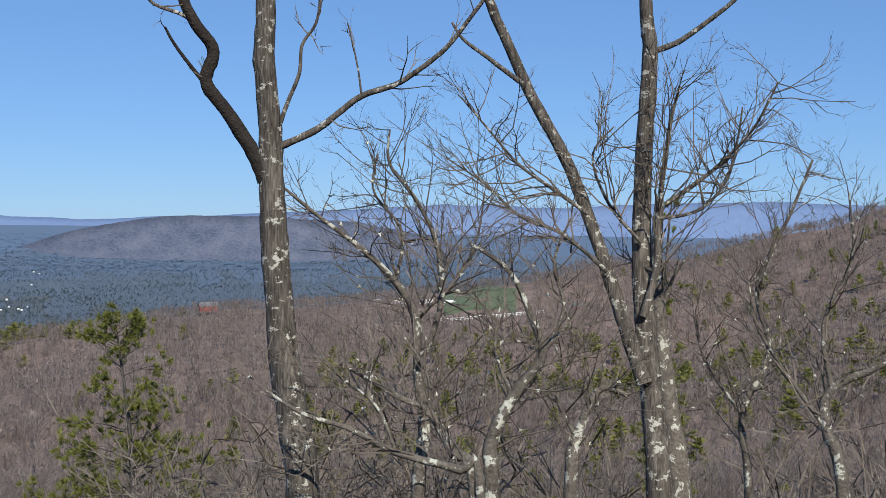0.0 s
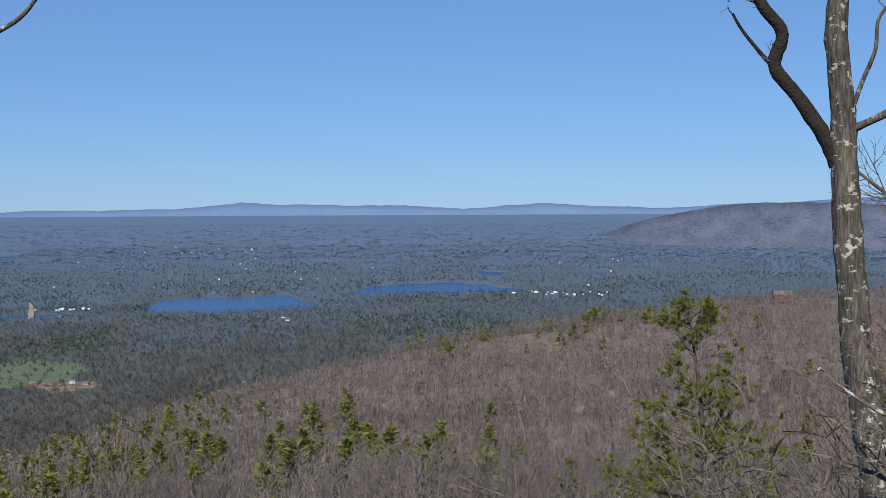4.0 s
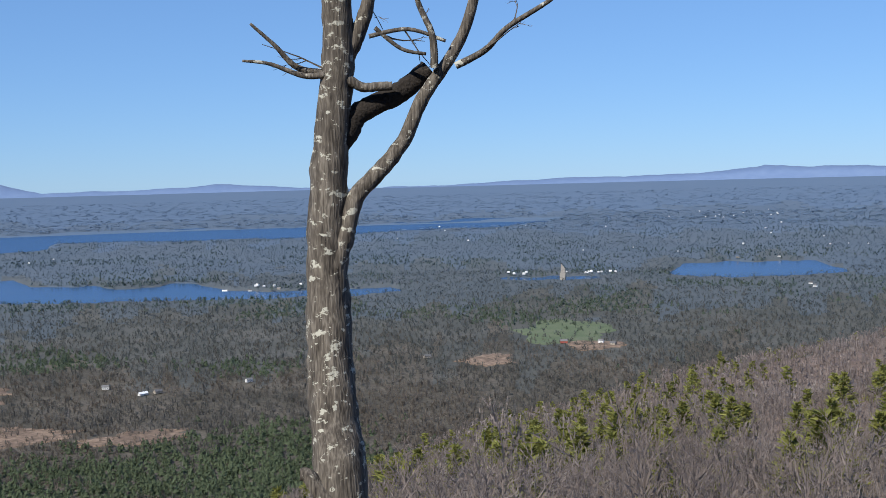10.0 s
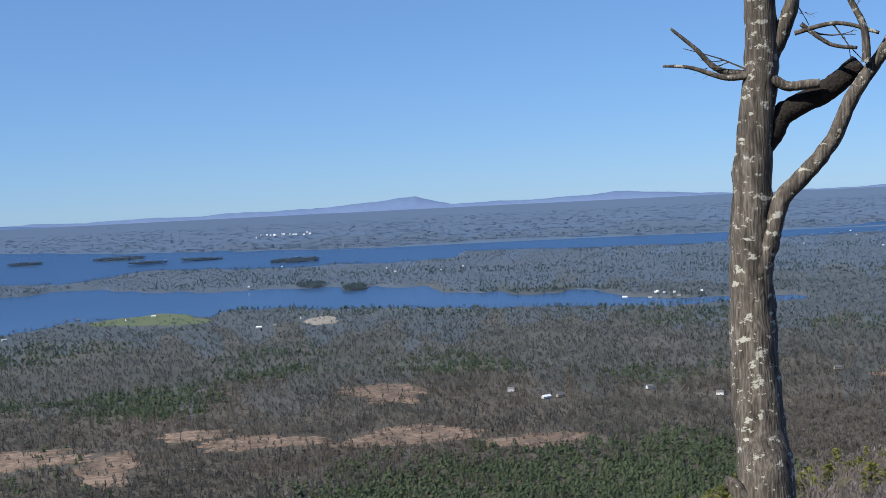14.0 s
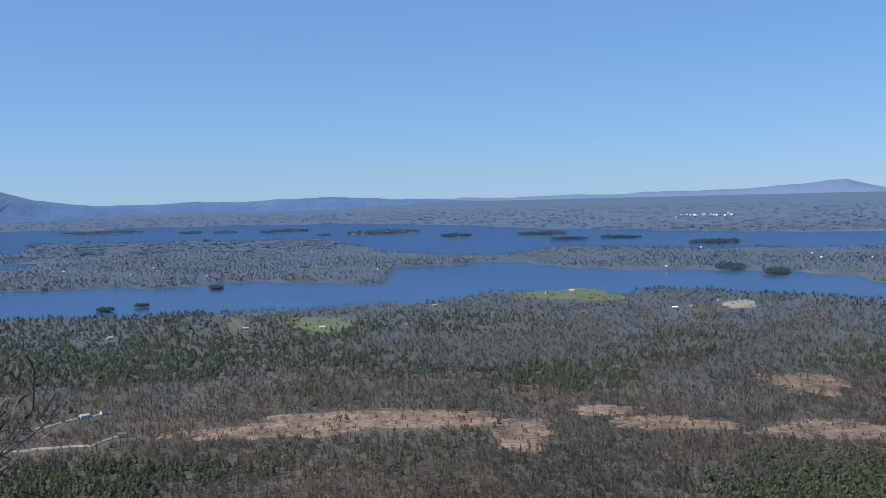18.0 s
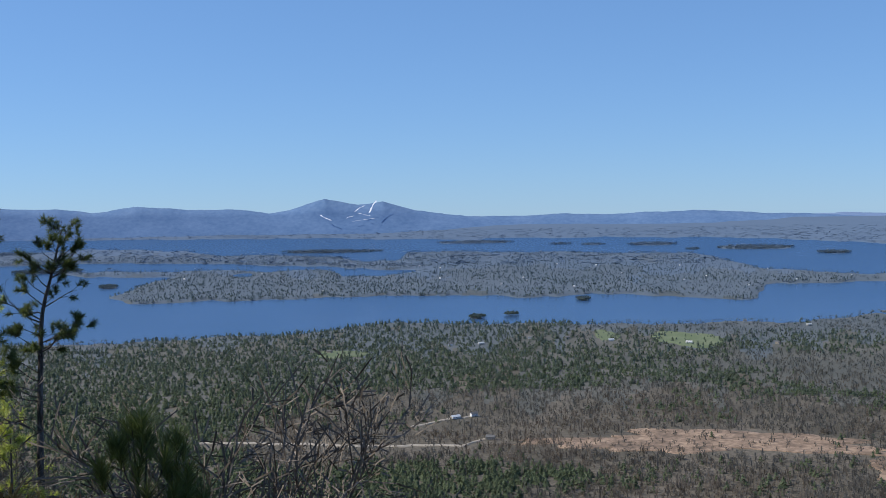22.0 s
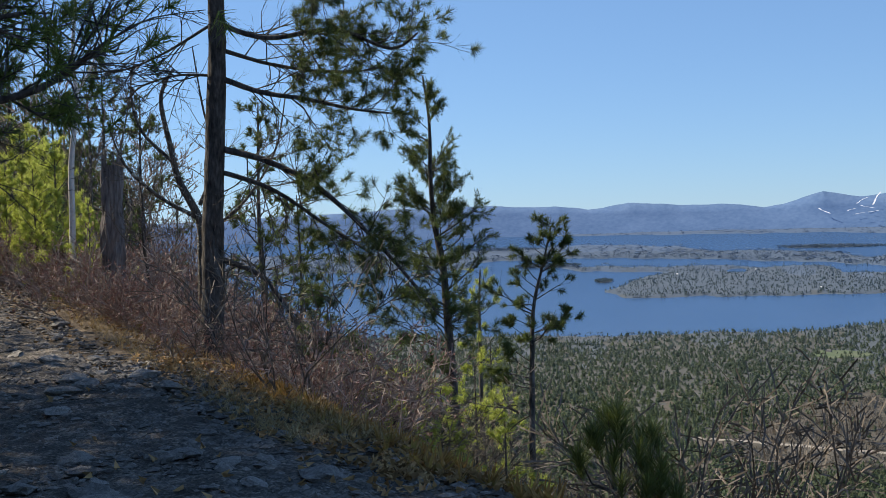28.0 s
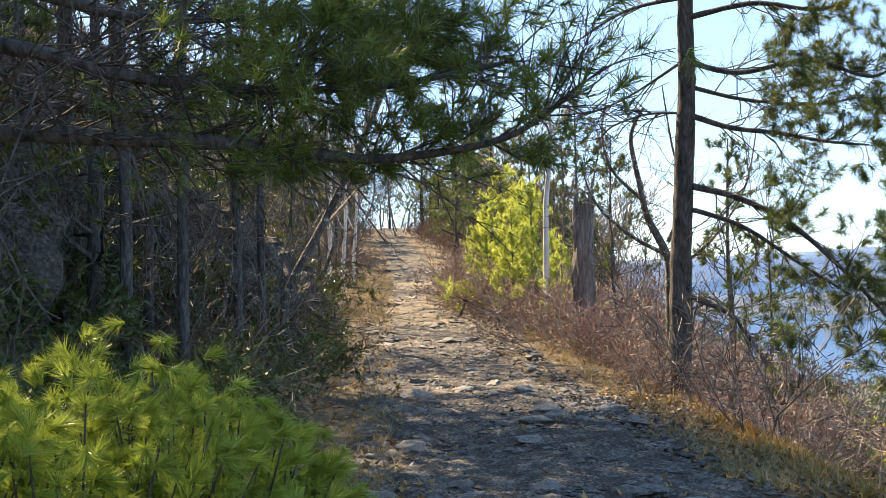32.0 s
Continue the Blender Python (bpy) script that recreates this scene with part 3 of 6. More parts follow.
S2 = S2 * knots(uu, 3, 1, 8, 0.8, 10.6, 0.72, 14.5, 0.63, 18, 0.59, 23, 0.58, 37, 0.52, 60, 0.42, 95, 0.4)[:, None] + knots(uu, 15, -0.15, 21, -0.2, 37, 0.55, 60, -0.05)[:, None]
pd, ps = np.array([-np.sin(np.radians(159)), np.cos(np.radians(159))]), np.array([np.cos(np.radians(159)), np.sin(np.radians(159))])
X, Y = U * pd[0] + S2 * ps[0], U * pd[1] + S2 * ps[1]


def ground_z(x, y):
    az = np.degrees(np.arctan2(-np.asarray(x), np.asarray(y)))
    az = np.where(az < -90, az + 360, az)
    return height(az, np.maximum(np.hypot(x, y), 0.3))


def polar(az, r):
    a = np.radians(az)
    return np.stack([-np.sin(a) * r, np.cos(a) * r, height(az, r)], -1)


edge = np.clip((1 - np.abs(np.linspace(-1, 1, 46))) * 8, 0, 1)
Z = ground_z(X, Y) + 0.03 + edge * (0.012 * wave(X * 2.2, Y * 2.2, 8) + 0.03 * np.maximum(wave(X * 11, Y * 11, 9, 3) - 0.05, -0.2) + 0.03 * np.maximum(wave(U * 5.5, S2 * 2.2, 19, 3) - 0.15, 0))
nu, ns = U.shape
i, j = np.meshgrid(np.arange(nu - 1), np.arange(ns - 1), indexing="ij")
F = np.stack([i * ns + j, i * ns + j + 1, (i + 1) * ns + j + 1, (i + 1) * ns + j], -1).reshape(-1, 4)
# from 23.5 to 38 m the lighter tan paints in sunlight
tagged(new("trail", mesh_of("trail", np.stack([X, Y, Z], -1).reshape(-1, 3), F, [M_GRAVEL, M_SUNLIT_DIRT], True, np.repeat(((uu[:-1] > 23.5) & (uu[:-1] < 38)).astype(int), ns - 1))), "stony gravel hiking trail along the slope", "trail", kind="structure")


# ---- forests ----
def slivers(rg, A, B, w):
    """One thin triangle for each twig."""
    s = unit(np.cross(B - A, rg.normal(size=A.shape))) * np.asarray(w)[:, None]
    V = np.stack([A - s, A + s, B], 1).reshape(-1, 3)
    return V, np.arange(len(V)).reshape(-1, 3)


def bare_proto(seed, kids, K, thick, sticks):
    rg = np.random.default_rng(seed)
    A, B, ra, rb, _, _ = grow(rg, [[0, 0, 0]], [[0.05, 0, 1]], [0.75], [thick], kids, 0.55, 0.75, 0.12, 0.12, K)
    return prisms(A, B, ra, rb) if sticks else slivers(rg, A, B, np.maximum(ra, thick * 0.35))


def fuzz_proto(seed, n=9, thin=1.0):
    """A far bare crown: a spray of ragged blades."""
    rg = np.random.default_rng(seed)
    a = rg.uniform(0, 6.28, n)
    out = rg.uniform(0.05, 0.3, n)
    top = np.stack([np.cos(a) * out, np.sin(a) * out, rg.uniform(0.6, 1.05, n)], 1)
    low = np.stack([np.cos(a) * 0.05, np.sin(a) * 0.05, rg.uniform(0.0, 0.45, n)], 1)
    sd = np.stack([-np.sin(a), np.cos(a), 0 * a], 1) * thin * rg.uniform(0.03, 0.095, n)[:, None]
    up = rg.random(n) < 0.5
    V = np.where(up[:, None, None], np.stack([low - sd, low + sd, top], 1), np.stack([low, top - sd, top + sd], 1)).reshape(-1, 3)
    return V, np.arange(len(V)).reshape(-1, 3)


def spray_proto(seed, n=9, low=0.3, wide=0.34, size=0.26, cone=False):
    """A far crown as loose scraps of twig or foliage, set at all angles."""
    rg = np.random.default_rng(seed)
    z0 = rg.uniform(low, 0.95, n)
    a, q = rg.uniform(0, 6.28, n), np.sqrt(rg.random(n))
    w = wide * (1.05 - z0) / (1.05 - low) if cone else wide * np.sqrt(np.clip(1 - ((z0 - 0.6) / 0.45) ** 2, 0.1, 1))
    c = np.stack([np.cos(a) * q * w, np.sin(a) * q * w, z0], -1)
    V = c[:, None] + size * rg.normal(size=(n, 3, 3)) * [0.55, 0.55, 0.6]
    return V.reshape(-1, 3), np.arange(n * 3).reshape(-1, 3)


def pine_proto(seed, tiers=8, k=5, wide=0.075):
    """A hillside pine: whorls of separate upturned boughs of foliage."""
    rg = np.random.default_rng(seed)
    A, B, W = [], [], []
    for t in range(tiers):
        z0 = 0.12 + 0.84 * t / tiers
        w = 0.34 * (1 - 0.85 * (t / tiers)) * rg.uniform(0.75, 1.2)
        for q in range(k):
            a = rg.uniform(0, 6.28)
            d = np.array([np.cos(a), np.sin(a), 0])
            for m in range(2):
                A.append(d * w * rg.uniform(0.1, 0.6) + [0, 0, z0])
                B.append(d * w * rg.uniform(0.7, 1.1) + [rg.normal() * 0.03, rg.normal() * 0.03, z0 + rg.uniform(0.0, 0.09)])
                W.append(wide)
    A.append([0, 0, 0.7]); B.append([0, 0, 1.0]); W.append(0.02)
    V, F = slivers(rg, np.array(A), np.array(B), np.array(W))
    return joined([(V, F), prisms(np.array([[0, 0, 0.0]]), np.array([[0, 0, 0.9]]), [0.012], [0.004])])


def forest(name, label, mat, protos, P, S, seed, smooth=False, turn=None):
    rg = np.random.default_rng(seed)
    which = rg.integers(0, len(protos), len(P))
    turn = rg.uniform(0, 6.28, len(P)) if turn is None else turn
    geos = [stamp(p, P[which == q], S[which == q], turn[which == q]) for q, p in enumerate(protos) if (which == q).any()]
    return tagged(new(name, mesh_of(name, *joined(geos), mat, smooth)), label, "trees", kind="stuff")


rg = np.random.default_rng(77)


def spread(n, az0, az1, r0, r1):
    return rg.uniform(az0, az1, n), np.sqrt(rg.uniform(r0 ** 2, r1 ** 2, n))


def slope_trees(n, az0, az1, r0, r1, h0, h1):
    a, r = spread(n, az0, az1, r0, r1)
    ok = r < spur_r(a) * 1.02
    a, r = a[ok], r[ok]
    P = polar(a, r) - [0, 0, 0.15]
    return P, rg.uniform(h0, h1, len(a)), a, r


# ellipses of open ground in the valley: heading, height angle, half sizes
HOMES = (45.0, -8.2, 0, 46.8, -8.22, 3, 44.4, -8.3, 2, 67.2, -10.1, 1, 66.5, -10.05, 2, 62.2, -9.8, 0, 58.9, -10.1, 0, 68.9, -9.7, 0, 87.1, -5.1, 0, 85.9, -5.0, 1, 89.3, -4.95, 2, 81.0, -5.85, 1,
         80.2, -5.8, 2, 98.1, -6.5, 1, 101.8, -6.4, 1, 103.9, -6.3, 2, 105.7, -6.3, 0, 108.1, -6.5, 1, 109.6, -6.55, 0, 115.5, -6.8, 2, 109.4, -10.2, 1, 108.5, -10.12, 0)
HOMES_2 = (35.2, -5.45, 0, 35.0, -5.6, 0, 63.2, -5.3, 1, 62.0, -5.35, 0, 60.6, -5.3, 2, 17.0, -1.7, 1, 95.5, -5.5, 0, 94.0, -6.5, 2, 92.6, -5.6, 1, 78.9, -5.5, 0, 24.0, -4.35, 1, 22.9, -4.3, 1, 22.1, -4.35, 0, 38.5, -4.2, 2, 36.6, -4.15, 0, 107.7, -11.2, 2, 53.5, -8.9, 2)
OPEN = ((46.9, -7.55, 2.5, 0.36), (45.3, -8.22, 1.5, 0.05), (97.0, -11.15, 8.0, 0.5), (88.5, -12.0, 1.6, 0.7), (75.0, -9.32, 1.9, 0.3), (98.0, -6.2, 1.7, 0.22), (85.7, -5.08, 2.4, 0.12), (115.0, -6.8, 1.3, 0.08), (102.1, -6.07, 0.6, 0.17), (77.9, -5.55, 0.7, 0.1), (50.5, -8.9, 1.2, 0.12), (81.2, -11.35, 3.6, 0.22), (74.0, -11.5, 3.4, 0.26), (67.6, -12.0, 2.6, 0.2), (84.4, -10.75, 1.8, 0.14), (46.8, -4.68, 0.13, 0.26))


def cleared(az, el):
    out = np.zeros(np.shape(az), bool)
    for a, e, w, h in OPEN:
        out |= ((az - a) / w) ** 2 + ((el - e) / h) ** 2 < 0.9 + 0.35 * wave(az * 3 / w, el * 1.5 / h, int(a * 10))
    return out


def opened(az, el):
    """Open ground, and the strip before it whose trees would hide it."""
    out = cleared(az, el) | cleared(az, el + 0.18) | (cleared(az, el + 0.36) & (np.sin(az * 7) > -0.3))
    for homes in (HOMES, HOMES_2):
        for a, e in zip(homes[0::3], homes[1::3]):
            out |= (np.abs(az - a) < 0.34) & (el < e + 0.03) & (el > e - 0.26)
    for r0 in ROADS:
        q = np.interp(az, *r0, left=9, right=9)
        out |= (el < q + 0.05) & (el > q - 0.32)
    return out


ROADS = (((107.9, 109, 110.8, 113.4, 117.9, 122), (-11.15, -11.45, -11.4, -11.4, -11.13, -10.9)), ((108.2, 109.7, 111.8), (-10.1, -10.2, -10.6)))


def swell_at(az, r):
    return 6 + 5 * wave(r * np.sin(np.radians(az)) * 0.003, r * np.cos(np.radians(az)) * 0.003, 21)


def patch(name, label, cat, mat, n):
    """Open ground laid over the valley floor."""
    a, e, w, h = OPEN[n]
    rad, ang = np.meshgrid(np.linspace(0.02, 1, 14), np.linspace(0, 2 * np.pi, 72, endpoint=False), indexing="ij")
    out = rad * (1 + 0.45 * wave(np.cos(ang) * 2.6, np.sin(ang) * 2.6, n + 90) + (0.3 if mat is M_CLEARING else 0.06) * wave(np.cos(ang) * 9, np.sin(ang) * 9, n + 190))
    az, el = a + w * 1.05 * out * np.cos(ang), e - 0.1 + (h + 0.13) * out * np.sin(ang)
    r = DROP / np.tan(np.radians(-el))
    V = lay(az, r, EYE - DROP + swell_at(az, r) + 1.0 - 4.0 * (rad > 0.97)).reshape(-1, 3)
    i, j = np.meshgrid(np.arange(13), np.arange(72), indexing="ij")
    q = (j + 1) % 72
    F = np.stack([i * 72 + j, i * 72 + q, (i + 1) * 72 + q, (i + 1) * 72 + j], -1).reshape(-1, 4)
    return tagged(new(name, mesh_of(name, V, F, mat, True)), label, cat, kind="structure")


patch("pasture", "green pasture in a gap of the woods", "field", M_PASTURE, 0)
patch("farmyard", "bare tan farmyard beside the green pasture", "yard", M_CLEARING, 1)
patch("clearing", "orange-brown logged clearing with dry brush", "clearing", M_CLEARING, 2)
patch("clearing", "orange-brown logged clearing among bare woods", "clearing", M_CLEARING, 3)
patch("clearing", "pale brown clearing in the valley woods", "clearing", M_CLEARING, 4)
for q in (5, 6, 7, 8):
    patch("meadow", "pale green meadow between houses near the shore", "field", M_PASTURE, q)
patch("clearing", "tan clearing near the lake shore", "clearing", M_SAND, 9)
patch("clearing", "brown clearing in the valley woods", "clearing", M_CLEARING, 10)
patch("clearing", "pale cleared strip running down to the lake", "clearing", M_SAND, 15)
for q in (11, 12, 13, 14):
    patch("clearing", "tan cut-over ground among thin bare trees", "clearing", M_CLEARING, q)


def road(label, width, *pairs):
    az = np.linspace(pairs[0], pairs[-2], 60)
    order = np.argsort(pairs[0::2])
    el = np.interp(az, np.array(pairs[0::2])[order], np.array(pairs[1::2])[order]) + 0.05 * wave(az * 2.5, az * 0, 13)
    r = DROP / np.tan(np.radians(-el))
    V = np.concatenate([lay(az, r + o, EYE - DROP + swell_at(az, r + o) + u) for o, u in ((-width - 3, -2), (-width, 1.0), (width, 1.0), (width + 3, -2))])
    i = np.arange(59)
    F = np.concatenate([np.stack([i, i + 1, 61 + i, 60 + i], 1) + 60 * k for k in range(3)])
    return tagged(new("road", mesh_of("road", V, F, M_SAND, True)), label, "road", kind="structure")


road("pale sand road winding through bare woods", 3.5, 122, -10.9, 117.9, -11.13, 113.4, -11.4, 110.8, -11.4, 109, -11.45, 107.9, -11.15)
road("pale gravel drive up to a house", 4, 111.8, -10.6, 109.7, -10.2, 108.2, -10.1)

near_bare = [bare_proto(s, (7, 5, 2), 3, 0.011, False) for s in range(6)]
mid_bare = [bare_proto(s + 10, (9, 3), 1, 0.03, False) for s in range(6)]


def off_field(a, r):
    return ~((a > -4.4) & (a < 0.6) & (r > 500) & (r < 660))


P, S, a, r = slope_trees(1400, -26, 56, 24, 130, 3.5, 7)
forest("bare_trees", "leafless grey-brown trees on the near slope", M_BARE2, near_bare, P, S, 1)
P, S, a, r = slope_trees(6500, -26, 75, 100, 300, 4, 7)
forest("bare_trees", "leafless brown trees over the hillside", M_BARE2, mid_bare, P, S, 2)
P, S, a, r = slope_trees(46000, -26, 75, 250, 830, 3.5, 6.5)
ok = off_field(a, r)
forest("bare_trees", "leafless brown trees along the spur", M_BARE2, [joined([fuzz_proto(s + 20, 5, 0.28), spray_proto(s + 80, 7, 0.3, 0.3, 0.11)]) for s in range(10)], P[ok], S[ok], 3)
pines = [pine_proto(s) for s in range(5)]
P, S, a, r = slope_trees(5200, -26, 75, 90, 760, 4.5, 8.5)
S = S[:, None] * [1.35, 1.35, 1.0]
keep = wave(P[:, 0] * 0.014, P[:, 1] * 0.014, 61) + knots(a, -26, -0.5, 5, -0.4, 15, -0.3, 22, -0.1, 30, 0.15, 45, 0.4, 75, 0.5) + 0.25 * rg.normal(size=len(a)) > 0.05
keep &= off_field(a, r)
close = keep & (r < 300)
forest("pine_trees", "yellow-green pines scattered on the hillside", M_PINE, pines, P[keep & ~close], S[keep & ~close], 4)
forest("pine_trees", "yellow-green pines on the nearer hillside", M_PINE, [pine_proto(s + 40, 15, 10, 0.03) for s in range(5)], P[close], S[close], 44)

# valley woods
def valley_trees(n, az0, az1, e0, e1):
    a = rg.uniform(az0, az1, n)
    r0, r1 = DROP / math.tan(radians(-e0)), DROP / math.tan(radians(-e1))
    r = np.exp(rg.uniform(np.log(r0), np.log(r1), n))
    e = -np.degrees(np.arctan(DROP / r))
    ok = valley(a, e) & ~(opened(a, e) & (rg.random(n) < 0.8)) & (e > spur_el(a) - 0.6)
    return a[ok], r[ok], e[ok]


def woods(a, r, seed=71, k=0.006):
    return 1.25 * wave(r * np.sin(np.radians(a)) * k, r * np.cos(np.radians(a)) * k, seed, 5)


def put(a, r, up):
    return lay(a, r, EYE - DROP + swell_at(a, r) - 2 + up), near_far(r) / r


def fir_proto(seed, tiers=6, k=4):
    """A far conifer: drooping fans of needles in tiers up to a point."""
    rg = np.random.default_rng(seed)
    V = []
    for t in range(tiers):
        z0, w = 0.1 + 0.82 * t / tiers, 0.34 * (1 - 0.8 * (t / tiers) ** 1.3) * rg.uniform(0.8, 1.2)
        for q in range(k):
            a = rg.uniform(0, 6.28)
            d, sd = np.array([math.cos(a), math.sin(a), 0]), np.array([-math.sin(a), math.cos(a), 0])
            V += [[0, 0, z0 + 0.9 / tiers], d * w * rg.uniform(0.7, 1.2) + sd * w * 0.55 + [0, 0, z0 - 0.03], d * w * rg.uniform(0.7, 1.2) - sd * w * 0.55 + [0, 0, z0 - 0.05]]
    return np.array(V, float), np.arange(len(V)).reshape(-1, 3)


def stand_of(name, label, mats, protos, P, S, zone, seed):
    """One kind of tree over the plain, zone by zone, each zone's haze in its material."""
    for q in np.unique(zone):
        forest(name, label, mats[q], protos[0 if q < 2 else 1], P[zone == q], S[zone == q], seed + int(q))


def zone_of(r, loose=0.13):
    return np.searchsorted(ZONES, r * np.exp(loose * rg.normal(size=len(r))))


CROWNS = [joined([fuzz_proto(s + 300, 5, 0.7), spray_proto(s + 200, 8, 0.3, 0.34, 0.12)]) for s in range(10)], [joined([fuzz_proto(s + 330, 2, 0.9), spray_proto(s + 230, 5, 0.3, 0.36, 0.2)]) for s in range(10)]
FIRS = [fir_proto(s, 5, 4) for s in range(8)], [fir_proto(s + 20, 3, 3) for s in range(8)]
for count, e0, e1, seed in ((138000, -16.5, -4.6, 5), (80000, -4.8, -1.9, 35)):
    a, r, e = valley_trees(count, -5, 150, e0, e1)
    g = woods(a, r) + rg.normal(0, 0.18, len(a)) + knots(a, 40, -0.1, 60, -0.12, 95, 0.05, 103, 0.35, 112, 0.6, 140, 0.7) + knots(e, -14.5, 0.0, -12.4, 0.0, -11.2, -0.3, -9.6, -0.3, -8.6, -0.05, -5, 0.1, -4.4, 0.38, -3, 0.4)
    g += 0.75 * np.clip((a - 98) / 8, 0, 1) * np.exp(-((e + 7.4) / 1.6) ** 2) - 0.5 * np.exp(-((a - 78) / 9) ** 2 - ((e + 12) / 1.6) ** 2)
    g += 0.55 * np.exp(-((a - 108) / 10) ** 2 - ((e + 7.5) / 1.0) ** 2) + 0.8 * np.exp(-((a - 103) / 8) ** 2 - ((e + 13.2) / 0.7) ** 2) + 0.3 * np.exp(-((a - 52) / 6) ** 2 - ((e + 10.6) / 0.9) ** 2)
    P, f = put(a, r, 0.0)
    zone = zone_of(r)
    fir = g > 0.36
    tan = ~fir & (woods(a, r, 75, 0.011) + 0.3 * rg.normal(size=len(a)) > 0.1)
    grey = ~fir & ~tan
    h = rg.uniform(6.5, 11, len(a)) * f
    S = np.stack([h * 1.25, h * 1.25, h * rg.uniform(0.85, 1.1, len(a))], -1)
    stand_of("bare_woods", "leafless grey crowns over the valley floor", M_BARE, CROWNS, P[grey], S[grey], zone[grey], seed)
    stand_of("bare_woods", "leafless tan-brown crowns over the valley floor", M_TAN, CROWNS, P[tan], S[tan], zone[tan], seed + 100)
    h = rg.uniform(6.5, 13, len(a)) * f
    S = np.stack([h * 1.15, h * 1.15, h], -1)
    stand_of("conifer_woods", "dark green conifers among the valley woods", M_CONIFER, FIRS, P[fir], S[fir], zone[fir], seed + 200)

# wooded islands
a, r, e = (np.concatenate(q) for q in zip(*[(lambda t, q, a0, e0, w, h: (a0 + w * q * np.cos(t), DROP / np.tan(np.radians(-(e0 + h * q * np.sin(t)))), e0 + h * q * np.sin(t)))(rg.uniform(0, 6.28, int(90 + 320 * w)), np.sqrt(rg.random(int(90 + 320 * w))), a0, e0, w, h) for a0, e0, w, h in ISLANDS]))
P, f = put(a, r, 0.0)
zone = zone_of(r, 0.03)
h = rg.uniform(8, 13, len(a)) * f * np.concatenate([np.full(int(90 + 320 * w), min(1.0, 0.35 + 0.6 * w)) for _, _, w, _ in ISLANDS])
stand_of("island_woods", "hazy dark conifers covering the lake islands", M_CONIFER, FIRS, P, np.stack([h * 1.3, h * 1.3, h], -1), zone, 600)

# long woodlots and hedgerows of the far plain, with haze in their colour
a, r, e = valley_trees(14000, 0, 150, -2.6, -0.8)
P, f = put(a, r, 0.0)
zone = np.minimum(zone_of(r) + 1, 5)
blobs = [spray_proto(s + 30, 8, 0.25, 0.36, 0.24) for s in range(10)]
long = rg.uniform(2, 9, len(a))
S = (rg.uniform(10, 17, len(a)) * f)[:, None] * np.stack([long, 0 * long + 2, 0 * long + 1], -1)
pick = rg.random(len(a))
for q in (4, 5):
    for mat, sel, label in ((M_LOW[2 * q - 8], pick < 0.5, "conifer woods across the far plain, blue haze painted in"), (M_LOW[2 * q - 6], pick >= 0.5, "bare woods across the far plain, blue-grey haze painted in")):
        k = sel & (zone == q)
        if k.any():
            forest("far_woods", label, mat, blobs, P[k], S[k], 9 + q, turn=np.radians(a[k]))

# ---- far pasture on the spur, with its pale fence ----
fa, fr = np.meshgrid(np.linspace(-3.6, -0.1, 24), np.linspace(545, 640, 14), indexing="ij")
V = polar(fa, fr + 6 * np.sin(fa * 2)) + [0, 0, 1.0]
i, j = np.meshgrid(np.arange(23), np.arange(13), indexing="ij")
F = np.stack([i * 14 + j, i * 14 + j + 1, (i + 1) * 14 + j + 1, (i + 1) * 14 + j], -1).reshape(-1, 4)
tagged(new("pasture", mesh_of("pasture", V.reshape(-1, 3), F, M_PASTURE, True)), "small green hill pasture seen through branches", "field", kind="structure")
fence = thing("fence", polar(-2.0, 536.0), "long white fence along the hill pasture", "fence")
o = np.array(fence.location)
fz = np.linspace(-5.0, 0.3, 28)
fp = polar(fz, 536 + 0 * fz)
post = prisms(np.array([[0, 0, -0.5]]), np.array([[0, 0, 1.7]]), [0.22], [0.22], 4)
post_me = mesh_of("post", *post, M_WHITE)
for p in fp:
    ob = new("post", post_me)
    ob.parent, ob.location = fence, p - o
for zz in (0.7, 1.4):
    part("rail", prisms(fp[:-1] - o + [0, 0, zz], fp[1:] - o + [0, 0, zz], [0.16] * 27, [0.16] * 27, 4), M_WHITE, fence)


